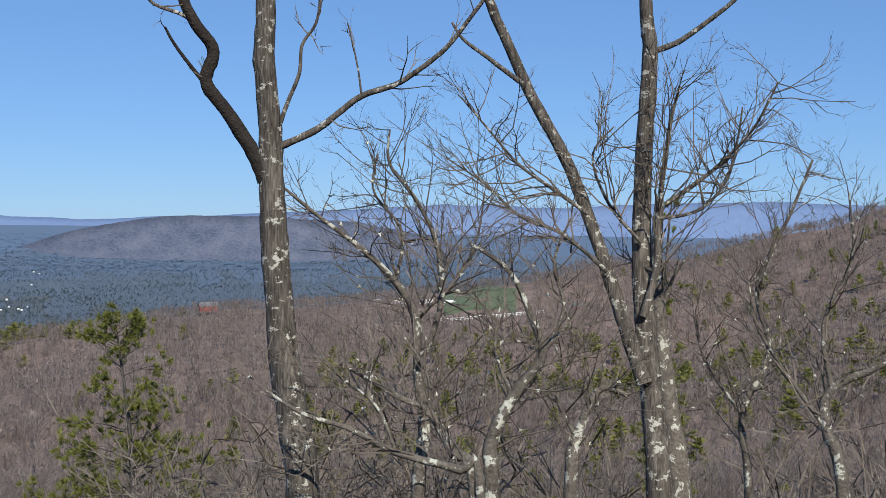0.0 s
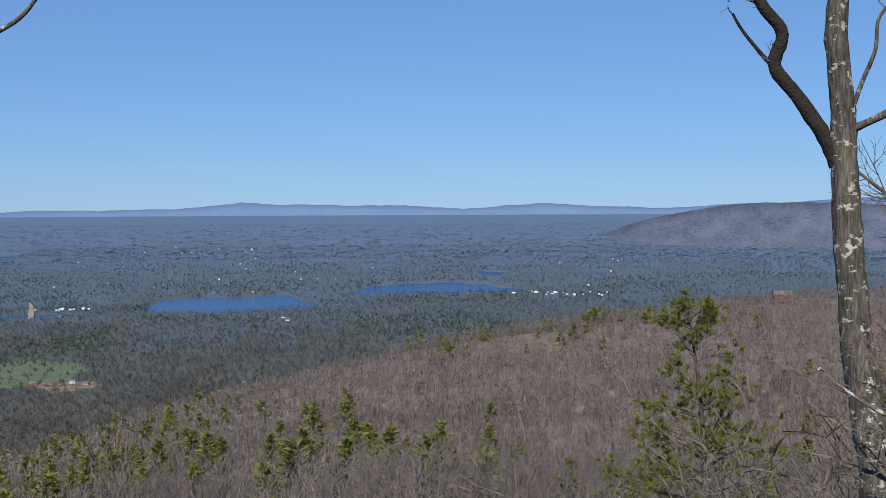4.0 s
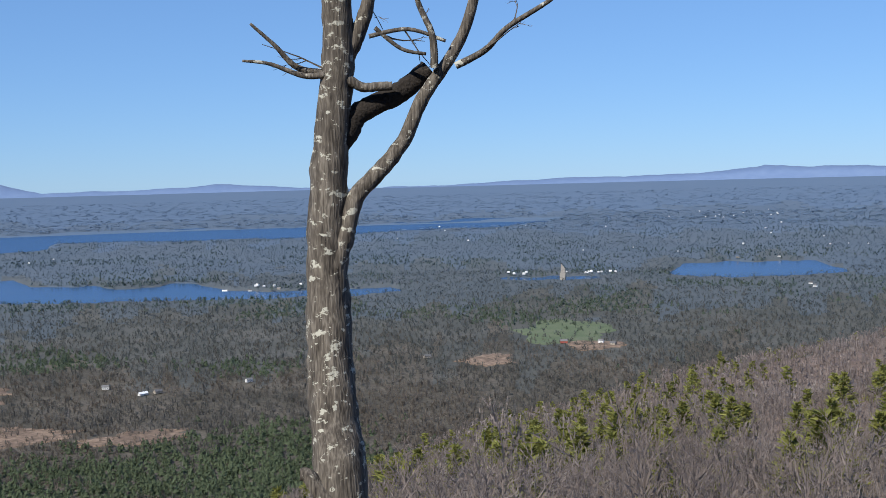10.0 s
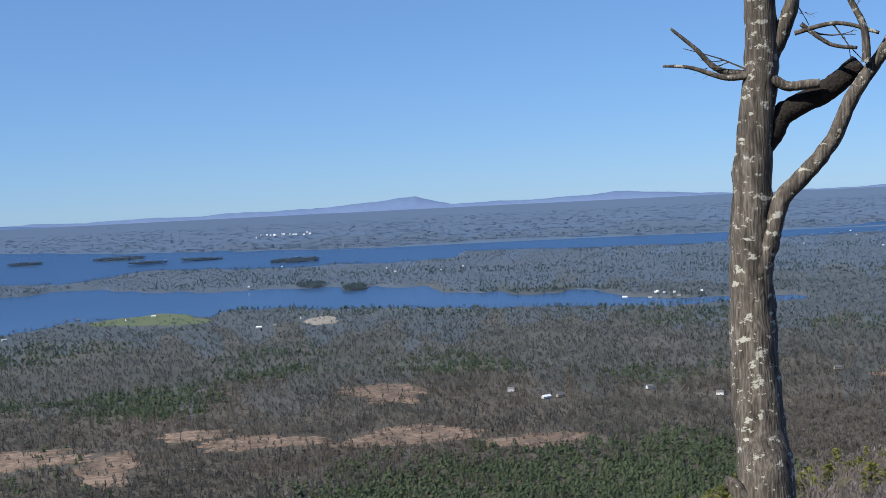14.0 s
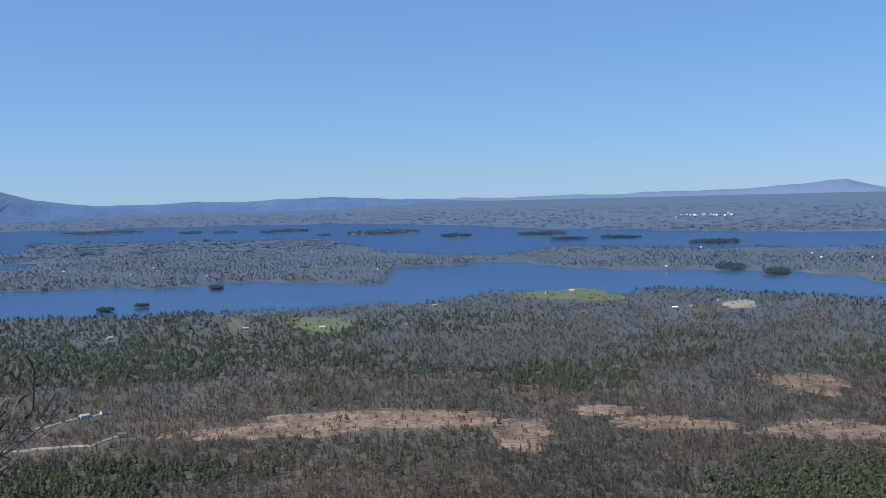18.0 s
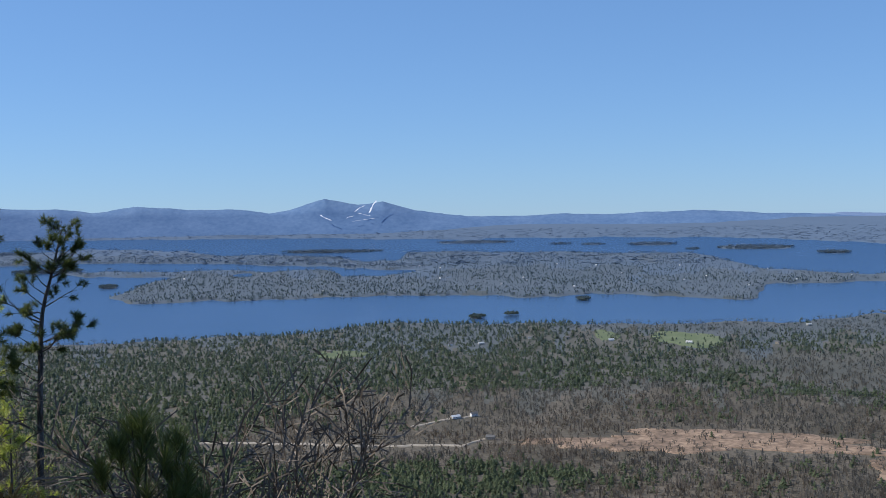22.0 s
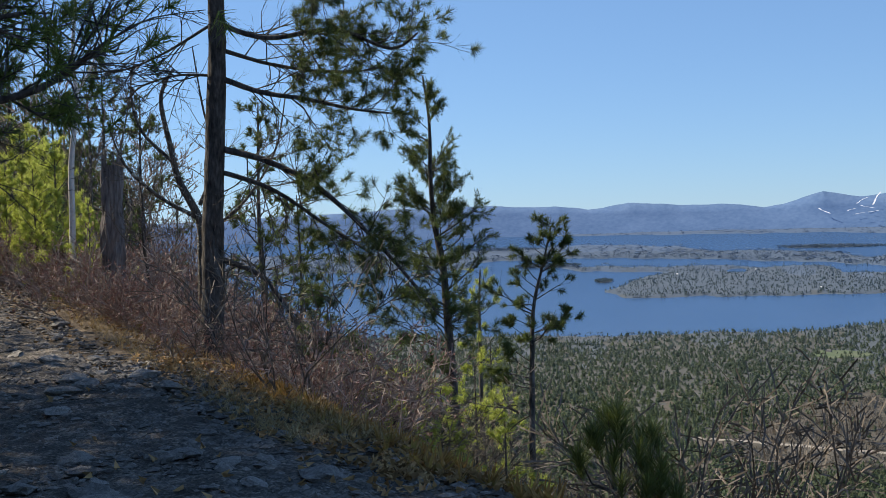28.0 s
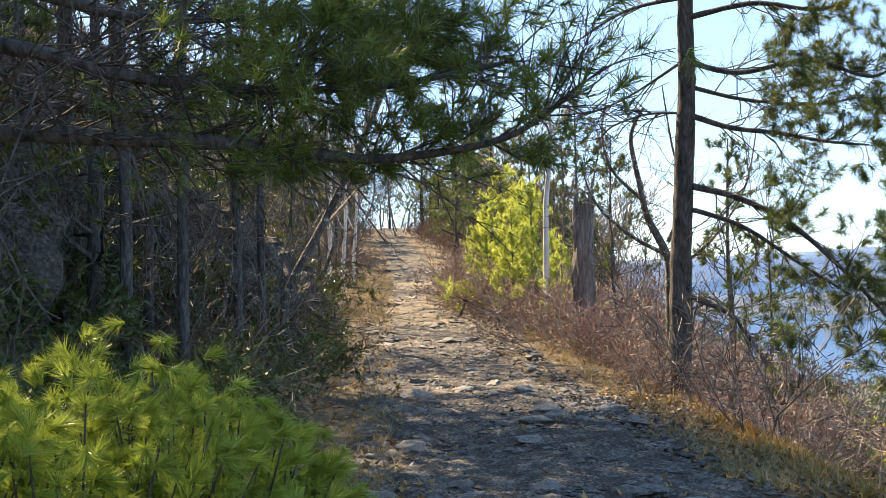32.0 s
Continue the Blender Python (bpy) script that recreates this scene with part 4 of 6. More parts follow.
# ---- houses in the valley ----
def house(label, L, W, H, wall, roof):
    h = thing("house", (0, 0, 0), label, "house", "houses in the valley")
    x, y = L / 2, W / 2
    box = np.array([(a, b, c) for c in (0, H) for a, b in ((-x, -y), (x, -y), (x, y), (-x, y))] + [(-x, 0, H + W * 0.4), (x, 0, H + W * 0.4)], float)
    f = [(0, 1, 5), (0, 5, 4), (1, 2, 6), (1, 6, 5), (2, 3, 7), (2, 7, 6), (3, 0, 4), (3, 4, 7), (5, 6, 9), (7, 4, 8)]
    part("wall", (box, np.array(f)), wall, h)
    q = np.array([(-x - .6, -y - .6, H - .2), (x + .6, -y - .6, H - .2), (x + .6, 0, H + W * .4 + .2), (-x - .6, 0, H + W * .4 + .2), (-x - .6, y + .6, H - .2), (x + .6, y + .6, H - .2)])
    part("roof", (np.concatenate([q, q + [0, 0, .4]]), np.array([(6, 7, 8), (6, 8, 9), (9, 8, 11), (9, 11, 10), (0, 3, 2), (0, 2, 1), (3, 4, 5), (3, 5, 2), (0, 1, 7), (0, 7, 6), (4, 10, 11), (4, 11, 5)])), roof, h)
    part("chimney", prisms(np.array([[x * .4, 0, H + W * .3]]), np.array([[x * .4, 0, H + W * .4 + 1.6]]), [0.7], [0.7], 4), M_ROOF, h)
    for k in range(3):
        part("window", prisms(np.array([[(k - 1) * x * .6, -y - .03, H * .45]]), np.array([[(k - 1) * x * .6, -y - .03, H * .75]]), [0.7], [0.7], 4), M_ROOF, h)
    part("door", prisms(np.array([[x * .15, -y - .03, 0.0]]), np.array([[x * .15, -y - .03, 2.1]]), [0.6], [0.6], 4), M_ROOF, h)
    return h


M_RED_WALL = material("red_barn_paint", [(0.3, 0.08, 0.06), (0.4, 0.12, 0.09)], 0.5, 0.8)
kinds = [house("white clapboard house with a grey roof", 16, 9, 6, M_WHITE, M_ROOF), house("low white house among bare trees", 22, 9, 4, M_WHITE, M_WHITE), house("long grey-roofed house near the woods", 18, 10, 5, M_SAND, M_ROOF), house("dull red farm barn with grey roof", 20, 11, 6, M_RED_WALL, M_ROOF)]
SPUR_HOMES = ((11.31, -4.26, 3, 0.42), (3.08, -3.99, 1, 0.30), (2.00, -3.99, 1, 0.30), (0.78, -4.03, 1, 0.30), (-0.29, -4.08, 1, 0.30), (-6.66, -4.24, 3, 0.35))
for homes in (HOMES, HOMES_2):
    for a, e, k in zip(homes[0::3], homes[1::3], homes[2::3]):
        r = DROP / math.tan(radians(-e))
        f = float(near_far(r) / r)
        copy_thing(kinds[k], Matrix.Translation(lay(a, r, EYE - DROP + swell_at(a, r) + 1)) @ Matrix.Rotation(radians(a + rg.uniform(-40, 40)), 4, "Z") @ Matrix.Scale(f * 0.62, 4))


def spot(az, el):
    """The place on the spur that shows at that heading and height angle."""
    r = np.arange(250, 800, 4.0)
    z = height(np.full_like(r, az), r)
    q = r[np.argmin(np.abs(np.degrees(np.arctan((z - EYE) / r)) - el))]
    return Vector(on_spur(az, q))


def on_spur(az, r):
    p = polar(az, r)
    return (p[0], p[1], p[2] - 0.3)


for a, e, k, sz in SPUR_HOMES:
    copy_thing(kinds[k], Matrix.Translation(spot(a, e)) @ Matrix.Rotation(radians(a + rg.uniform(-20, 20)), 4, "Z") @ Matrix.Scale(sz, 4))
for h in kinds:
    for c in list(h.children):
        bpy.data.objects.remove(c)
    bpy.data.objects.remove(h)

n = 84 + 44
a = np.concatenate([rg.uniform(44, 50, 14), rg.uniform(59, 66, 12), rg.normal(79.5, 0.9, 18), rg.normal(22, 1.5, 14), rg.normal(38, 1.2, 10), rg.uniform(18, 58, 30), rg.uniform(70, 125, 30)])
e = np.concatenate([rg.normal(-4.82, 0.03, 14), rg.normal(-5.16, 0.04, 12), rg.normal(-1.38, 0.05, 18), rg.normal(-4.35, 0.06, 14), rg.normal(-2.2, 0.1, 10), rg.uniform(-3.9, -1.9, 30), rg.uniform(-3.9, -2.6, 30)])
ok = valley(a, e)
r = DROP / np.tan(np.radians(-e))
box = (np.array([(x, y, z_) for z_ in (0, 1) for x, y in ((-1, -0.6), (1, -0.6), (1, 0.6), (-1, 0.6))] + [(-1, 0, 1.5), (1, 0, 1.5)], float), np.array([(0, 1, 5), (0, 5, 4), (1, 2, 6), (1, 6, 5), (2, 3, 7), (2, 7, 6), (3, 0, 4), (3, 4, 7), (4, 5, 9), (4, 9, 8), (6, 7, 8), (6, 8, 9), (5, 6, 9), (7, 4, 8)]))
V, F = stamp(box, lay(a, r, EYE - DROP + swell_at(a, r) + 3)[ok], (rg.uniform(2.2, 4.5, n) * np.where(r > 9000, 2.6, 1.0) * near_far(r) / r)[ok], np.radians(a[ok] + rg.uniform(-50, 50, ok.sum())))
tagged(new("far_houses", mesh_of("far_houses", V, F, M_WHITE)), "specks of white houses across the plain", "houses", kind="stuff")

# ---- ski runs ----
for label, a0, e0, a1, e1, w in (("short white ski run with old snow", 115.85, 0.01, 115.31, -0.25, 0.09), ("broad white ski run low on the mountain", 114.29, -0.32, 113.20, -0.18, 0.10), ("white ski run across the mountain face", 114.01, 0.08, 113.39, -0.06, 0.08), ("narrow white ski run below the summit", 113.13, 0.67, 113.44, 0.10, 0.10), ("thin white ski run on the upper slope", 113.71, 0.44, 114.15, 0.17, 0.07), ("small white ski run on the slope", 114.57, -0.15, 114.21, -0.05, 0.09)):
    t = np.linspace(0, 1, 12)
    az, el = a0 + (a1 - a0) * t + 0.05 * wave(t * 6, t * 0, 4), e0 + (e1 - e0) * t
    d = 4620 + np.interp((el + 1.5) / 2.15, (0, 0.3, 0.55, 0.8, 1), (-260, -190, -120, -50, 0)) - 40
    wd = w * (1 + 0.6 * wave(t * 9, t * 0 + 2, 6))
    wd = wd * 0.42
    V = np.concatenate([np.stack([-np.sin(np.radians(az + k * wd)) * d, np.cos(np.radians(az + k * wd)) * d, EYE + np.tan(np.radians(el)) * d], -1) for k in (-1, 1)])
    i = np.arange(11)
    tagged(new("ski_run", mesh_of("ski_run", V, np.stack([i, i + 1, i + 13, i + 12], 1), M_SNOW)), label, "ski run", "ski runs on the far mountain")


# ---- trees near the eye ----
def line(d, *pairs, to=None):
    """Points of a limb by heading and height angle, at distance d (to: at its end)."""
    n = len(pairs) // 2
    dd = np.linspace(d, d if to is None else to, n)
    return np.array([aim(pairs[2 * k], pairs[2 * k + 1], dd[k]) for k in range(n)])


def twigs_on(rg, limbs, count, L, R, kids, **kw):
    """Twigs that start along limbs (points, r0, r1)."""
    P, D, S = [], [], []
    for pts, r0, r1 in limbs:
        n = max(1, int(count * np.linalg.norm(np.diff(pts, axis=0), axis=1).sum()))
        t = rg.uniform(0.12, 1.0, n) * (len(pts) - 1)
        i = np.minimum(t.astype(int), len(pts) - 2)
        P.append(pts[i] + (pts[i + 1] - pts[i]) * (t - i)[:, None])
        D.append(unit(unit(pts[i + 1] - pts[i]) * 0.8 + 0.9 * unit(rg.normal(size=(n, 3)))))
        S.append(np.clip(1.3 - 0.6 * t / (len(pts) - 1), 0.4, 1.3))
    P, D, S = np.concatenate(P), np.concatenate(D), np.concatenate(S)
    return grow(rg, P, D, L * S * rg.uniform(0.5, 1.2, len(P)), R * S, kids, **kw)


def limb_tree(name, label, cat, limbs, bark, twig_mat, seed, count=5.0, L=0.6, R=0.007, kids=(3, 2), group="", twig_limbs=None, rough=0.04, black=(), **kw):
    """A tree from its trunk (the first limb), its limbs and the twigs that grow on them."""
    rg = np.random.default_rng(seed)
    at = limbs[0][0][0].copy()
    at[2] = min(at[2], float(ground_z(at[0], at[1])))
    tr = thing(name, at, label, cat, group)
    root = limbs[0][0][0]
    limbs = [(np.concatenate([[[root[0] + (root[0] - limbs[0][0][1][0]) * 0.3, root[1] + (root[1] - limbs[0][0][1][1]) * 0.3, at[2] - 0.25]], limbs[0][0]]), limbs[0][1] * 1.25, limbs[0][2])] + limbs[1:]
    for k, (pts, r0, r1) in enumerate(limbs):
        n = len(pts)
        part("trunk" if k == 0 else "limb", tube(pts - at, r0 + (r1 - r0) * np.linspace(0, 1, n) ** 0.9, 14 if r0 > 0.04 else 8, rough, seed + k), M_CHAR if k in black else bark, tr, smooth=True)
    A, B, ra, rb, _, _ = twigs_on(rg, twig_limbs or limbs[1:], count, L, R, kids, **kw)
    part("branchwork", sticks(rg, A - at, B - at, ra, rb, 0.0028), twig_mat, tr)
    if bark is M_CRUST:
        pick = (rg.random(len(A)) < 0.3) & (ra > 0.0035)
        part("foliage", needles(rg, B[pick] - at, unit(B - A)[pick], 1, 0.03, 0.012, 0.0, 1.5), M_LICHEN, tr, "pale flakes of lichen").name = "lichen"
    return tr


# the first trees on the slope
T1 = [(line(7.5, 6.75, -13.3, 7.32, -9, 7.75, -5.8, 8.05, -2.5, 8.25, 0.5, 8.35, 2.66, 8.41, 4.55, 8.7, 7.5, 8.66, 9.9, 8.5, 13, 8.7, 17), 0.092, 0.05),
      (line(7.5, 8.61, 1.84, 9.29, 3.32, 10.5, 5.17, 11.44, 6.48, 11.1, 7.94, 11.98, 9.22, 12.6, 10.5, 13.2, 13), 0.05, 0.03),
      (line(7.5, 11.44, 6.35, 12.1, 7.12, 12.89, 8.14, 13.36, 8.95), 0.016, 0.008),
      (line(7.5, 11.98, 9.22, 12.63, 9.58, 13.94, 10.03, 14.6, 11), 0.016, 0.008),
      (line(7.5, 7.9, 3.5, 6.19, 4.33, 5.11, 5.16, 4.02, 5.99, 2.39, 6.56, 1.29, 7.25, -0.07, 8.34, -1.15, 9.68, -2, 10.8, to=7.2), 0.024, 0.012),
      (line(7.5, 8.0, 4.4, 7.56, 5.65, 7.03, 7.01, 6.9, 8.34, 6.23, 9.42, 6.0, 11), 0.016, 0.008),
      (line(7.4, 4.03, 6.0, 4.17, 7.07, 4.45, 8.4, 4.74, 9.46), 0.008, 0.004)]
limb_tree("tree", "lichen-spotted grey tree with forked bare limbs", "tree", T1, M_BARK, M_TWIG, 101, 4.5, 0.4, 0.006, (3, 2), black=(1, 2))
T2 = [(line(8.2, -10.56, -13, -10.23, -8.8, -9.76, -4.5, -9.58, -0.7, -9.65, 3.64, -9.86, 7.9, -9.7, 9.5, -9.5, 12, -9.2, 15), 0.075, 0.035),
      (line(8.2, -10.12, 8.17, -11.18, 8.55, -12.48, 9.43, -13.76, 10.43, -14.5, 11.5), 0.022, 0.012),
      (line(8.1, -9.7, -4.5, -10.3, -2.2, -10.36, 0.4, -10.72, 3.63, -10.96, 5.24, -11.3, 6.5), 0.03, 0.008),
      (line(8.1, -9.81, -7.7, -8.97, -5.3, -7.98, -2.36, -7, 0.36, -5.88, 3.1, -4.21, 6.07, -3.08, 8.5, -2.24, 10.3, -1.5, 13), 0.055, 0.03),
      (line(7.9, -3.65, 6.74, -1.99, 7.95, -0.89, 8.74, -0.33, 9.54), 0.018, 0.008),
      (line(8.1, -10.7, 0.9, -12.5, 2.2, -13.8, 3.4, -14.8, 4.6, -15.8, 6.6), 0.018, 0.006),
      (line(8.0, -7.0, 0.4, -5.3, 1.6, -3.6, 2.8, -2.2, 4.4, -0.8, 6.0), 0.016, 0.005),
      (line(8.0, -8.0, -2.4, -5.8, -0.6, -3.8, 0.2, -2.0, 1.8, -0.2, 3.0), 0.016, 0.005),
      (line(8.1, -9.6, -1.0, -8.0, 0.9, -7.2, 3.2, -8.2, 4.6), 0.014, 0.005),
      (line(8.1, -10.3, 0.2, -12.2, 0.6, -13.5, 2.0, -14.0, 4.0, -14.2, 5.5), 0.014, 0.005)]
limb_tree("tree", "twin-stemmed tree with a leaning bare limb", "tree", T2, M_BARK, M_TWIG, 102, 18, 0.62, 0.0065, (4, 3), twig_limbs=T2[5:] + T2[2:3])
limb_tree("scrub_tree", "pale lichen-crusted short tree beside the twin-stemmed one", "tree", [(line(8.9, -11.49, -13, -11.04, -9.3, -10.58, -5.56, -10.3, -2.3, -10.4, 1.2), 0.09, 0.033), (line(8.9, -10.5, -4.4, -11.2, -2.4, -12, -1.4), 0.02, 0.006)], M_CRUST, M_TWIG, 103, 5, 0.3, 0.005, (2,))
SCRUB = ([(line(7.6, 1.1, -13.4, 0.85, -10.1, 1.16, -7.4, 1.32, -4.7, 2.3, -3, 3.96, -1.4, 6.16, 0.24, 7.8, 1.58), 0.04, 0.008), (line(7.5, 1.02, -6.86, 0.08, -4.1, 0.25, -1.36, 1.23, 0.84, 2.63, 2.74, 2.64, 4.4), 0.024, 0.006), (line(7.6, 1.3, -4.7, -0.4, -3.2, -1.6, -1.0, -2.0, 1.4), 0.014, 0.005), (line(7.6, 2.3, -3.0, 2.0, -0.6, 3.4, 1.4, 3.2, 3.2), 0.014, 0.005)],
         [(line(7.2, -1.67, -13, -0.54, -11.2, 0.59, -9.3, 2.25, -8.5, 5, -6.9), 0.035, 0.01), (line(7.2, 0.59, -9.3, 0.7, -7.5, 1.9, -5.6), 0.014, 0.005)],
         [(line(7.0, -2.5, -13.3, -2.47, -10.6, -3.68, -8.2, -4.9, -6.5, -4.33, -4.6, -3.21, -2.4, -1.26, -1.07), 0.045, 0.009), (line(7.0, -4.9, -6.5, -5.9, -4.2, -5.4, -2.0, -6.2, 0.2), 0.016, 0.005), (line(7.0, -3.4, -8.4, -2.6, -6.2, -2.8, -4.2), 0.014, 0.005)],
         [(line(7.4, -6.35, -12.9, -6.59, -10.5, -7.65, -8.07, -9.0, -8.3), 0.045, 0.014), (line(7.4, -6.6, -10.4, -5.6, -8.2, -6.4, -6.0, -5.8, -3.8), 0.018, 0.005)],
         [(line(6.8, -1.94, -12.75, -0.83, -12, 2.23, -11.2, 4.44, -10.1, 6.64, -9.4, 8.6, -8.2), 0.026, 0.008), (line(6.8, 2.2, -11.2, 3.2, -9.0, 5.0, -7.6), 0.012, 0.005)],
         [(line(8.6, -19, -12.5, -18.2, -9.4, -18.4, -7.6, -20.8, -6.2, -22, -4), 0.045, 0.012), (line(8.6, -18.2, -9.4, -16.4, -7.0, -15.0, -4.8, -14.6, -2.6), 0.018, 0.006), (line(8.6, -18.4, -7.6, -18.0, -4.6, -19.2, -1.6, -19.0, 1.5), 0.018, 0.006)],
         [(line(9.2, -14.8, -13, -14.4, -9, -15.6, -6, -15.0, -3, -16.4, 0.4, -17.4, 3), 0.03, 0.008), (line(9.2, -14.4, -9, -12.6, -6.4, -12.0, -3.6), 0.015, 0.005)])
for k, limbs in enumerate(SCRUB):
    limb_tree("scrub_tree", "twisted bare scrub tree crusted with white lichen", "tree", limbs, M_CRUST, M_TWIG, 110 + k, 16, 0.6, 0.006, (4, 3), "scrub trees on the slope", twig_limbs=limbs, rough=0.08)

# the tree in the middle of the view
NT = [(line(7.0, 57.9, -15, 58.12, -11.8, 58.23, -8.6, 58.24, -5.4, 58.15, -2.1, 57.98, 0.57, 57.7, 3.24, 57.42, 5.9, 57.4, 8.5, 57.6, 12, 57.2, 16), 0.135, 0.07),
      (line(6.95, 57.9, -4.2, 57.42, -2.91, 57.2, -2.2, 56.71, -0.74, 55.44, 0.57, 54.34, 1.91, 53.52, 3.68, 52.73, 4.84, 51.79, 6.14, 50.99, 7.85, 50.2, 11), 0.062, 0.028),
      (line(6.9, 51.75, 5.4, 50.31, 6.12, 49.19, 7.17, 46.99, 8.46, 46, 9.6), 0.022, 0.01),
      (line(7.0, 57.7, 1.6, 57.03, 2.42, 56.59, 3.16, 55.76, 3.63, 54.8, 4.04, 53.97, 4.56, 53.07, 5.29, to=7.1), 0.07, 0.06),
      (line(6.95, 57.4, 5.0, 56.94, 4.85, 56.27, 4.49, 55.46, 4.51, 54.84, 4.53), 0.032, 0.026),
      (line(7.0, 57.6, 4.7, 57.18, 5.63, 56.48, 6.95, 55.9, 8.5, 55.5, 11), 0.06, 0.035),
      (line(7.0, 58.1, 5.2, 59.42, 5.5, 60.42, 6.54, 61.54, 7.56), 0.024, 0.008),
      (line(6.95, 58.1, 5.1, 59.17, 5.11, 60.71, 5.68, 61.98, 5.83), 0.022, 0.007),
      (line(6.9, 52.77, 5.34, 52.86, 6.94, 53.5, 8.5, 53.6, 10), 0.026, 0.012),
      (line(6.9, 55.6, 7.3, 54.36, 6.29, 53.16, 6.01), 0.014, 0.01),
      (line(6.9, 55.9, 6.9, 54.0, 7.2, 52.2, 6.6), 0.015, 0.01),
      (line(6.9, 58.0, -15.8, 58.9, -14.9, 59.5, -14.1, 59.9, -14.0), 0.06, 0.035)]
nt = limb_tree("tree", "stout grey-barked tree with a broken dead limb", "tree", NT, M_BARK, M_TWIG, 130, 3.2, 0.35, 0.006, (2, 2), twig_limbs=NT[2:3] + NT[5:6] + NT[8:11], black=(3,))


# ---- pines and shrubs along the trail ----
def boughs(rg, pts, n, t0, t1, low, high, up=0.25):
    """Starts, ways and lengths of boughs in whorls on a trunk."""
    t = np.sort(rg.uniform(t0, t1, n)) * (len(pts) - 1)
    i = np.minimum(t.astype(int), len(pts) - 2)
    P = pts[i] + (pts[i + 1] - pts[i]) * (t - i)[:, None]
    f = (t / (len(pts) - 1) - t0) / (t1 - t0)
    a = rg.uniform(0, 6.28, n)
    D = unit(np.stack([np.cos(a), np.sin(a), up + 0.5 * f], -1))
    return P, D, (low + (high - low) * f) * rg.uniform(0.55, 1.2, n)


def pine_tree(name, label, limbs, seed, auto=None, count=0.0, L=0.5, needle=0.11, width=0.005, tuft=18, kids=(4, 2), mat=None, bark=None, keep=None, group="", R=0.008, back=0.1, at=None, lift=0.05, fan=1.0, share=0.55):
    """A pine: trunk, boughs, twigs and tufts of needles at the tips."""
    rg = np.random.default_rng(seed)
    mat, bark = mat or M_NEEDLE, bark or M_PINEBARK
    if at is None:
        at = limbs[0][0][0].copy()
        g = float(ground_z(at[0], at[1]))
        at[2] = min(at[2], g)
        limbs = [(np.concatenate([[[at[0], at[1], at[2] - 0.3]], limbs[0][0]]), limbs[0][1] * 1.15, limbs[0][2])] + limbs[1:]
    tr = thing(name, at, label, "tree", group)
    for k, (pts, r0, r1) in enumerate(limbs):
        part("trunk" if k == 0 else "limb", tube(pts - at, np.linspace(r0, r1, len(pts)), 12 if r0 > 0.04 else 7, 0.05, seed + k), bark, tr, smooth=True)
    got = []
    if auto:
        P, D, ln = boughs(rg, limbs[0][0], *auto)
        got.append(grow(rg, P, D, ln, 0.004 + 0.012 * ln, kids, 0.5, 0.6, 0.14, lift, 4, 0.75, 0.35))
    if count:
        got.append(twigs_on(rg, limbs[1:] or limbs, count, L, R, kids, ratio=0.6, spread=0.7, lift=lift))
    A, B, ra, rb, T, D = (np.concatenate([g[q] for g in got]) for q in range(6))
    part("branchwork", sticks(rg, A - at, B - at, ra, rb, 0.004), bark, tr)
    if auto:
        z0, z1 = limbs[0][0][0][2], limbs[0][0][-1][2]
        ok = rg.random(len(T)) < np.interp((T[:, 2] - z0) / (z1 - z0), (0.5, 0.85, 1.0), (1, 0.75, 0.35))
        T, D = T[ok], D[ok]
    if keep is not None:
        ok = keep(T, rg)
        T, D = T[ok], D[ok]
    ok = rg.random(len(T)) < share
    T, D = T[ok], D[ok]
    part("foliage", needles(rg, T - at, D, int(tuft * 1.7), needle, width, back, fan), mat, tr)
    return tr


# the pine beside the trail
PINE = [(line(15, 145.0, -9, 144.71, -3.06, 144.6, 0.25, 144.36, 4.36, 144.14, 8.42, 144.13, 11.1, 144, 16, 143.8, 21), 0.15, 0.07),
        (line(15, 144.3, 3.7, 141.98, 3.04, 139.57, 1.72, 137.2, -0.55, 134.88, -3.33, 133.86, -4.69, to=14), 0.045, 0.012),
        (line(15, 144.3, 2.6, 141.75, 1.66, 139.08, -0.21, 136.97, -1.65, to=14.6), 0.035, 0.012),
        (line(15, 144.3, 7.1, 142.15, 6.32, 139.97, 5.95, 137.82, 5.45, 136, 5.2, to=14.4), 0.04, 0.012),
        (line(15, 144.2, 9.6, 141.79, 8.86, 138.51, 9.23, 135.86, 8.28, 134.51, 8.99, to=14.4), 0.04, 0.012),
        (line(15, 144.6, -1.5, 142.44, -2.44, 141.38, -3.84, 140.34, -5.37, 139, -6.2, to=14), 0.04, 0.012),
        (line(15, 144.3, 7.1, 145.97, 7.14, 147.64, 6.65, 148.49, 5.86, to=15.5), 0.02, 0.007),
        (line(15, 144.2, 9.6, 146.48, 8.23, 148.16, 7.47, 149.4, 7.2, to=15.5), 0.02, 0.007),
        (line(15, 144.2, 11.5, 141, 12, 138, 11.5, 135.5, 12.2, to=14), 0.04, 0.012),
        (line(15, 144.2, 8.4, 141.5, 7.6, 138.4, 7.2, 136.4, 7.4, to=15.6), 0.03, 0.01),
        (line(15, 144.2, 12.5, 147, 12, 149.5, 10.6, to=16), 0.03, 0.01),
        (line(15, 144.0, 15, 141, 16.5, 138.5, 17, to=14), 0.03, 0.01)]
pine_tree("pine_tree", "tall rough-barked pine with drooping lower limbs", PINE, 201, count=11.0, L=0.85, needle=0.12, width=0.0032, tuft=34, kids=(4, 3), R=0.009, share=0.8,
          keep=lambda T, rg: (np.degrees(np.arctan2(-T[:, 0], T[:, 1])) % 360 < 140.6) & (rg.random(len(T)) < 0.62))
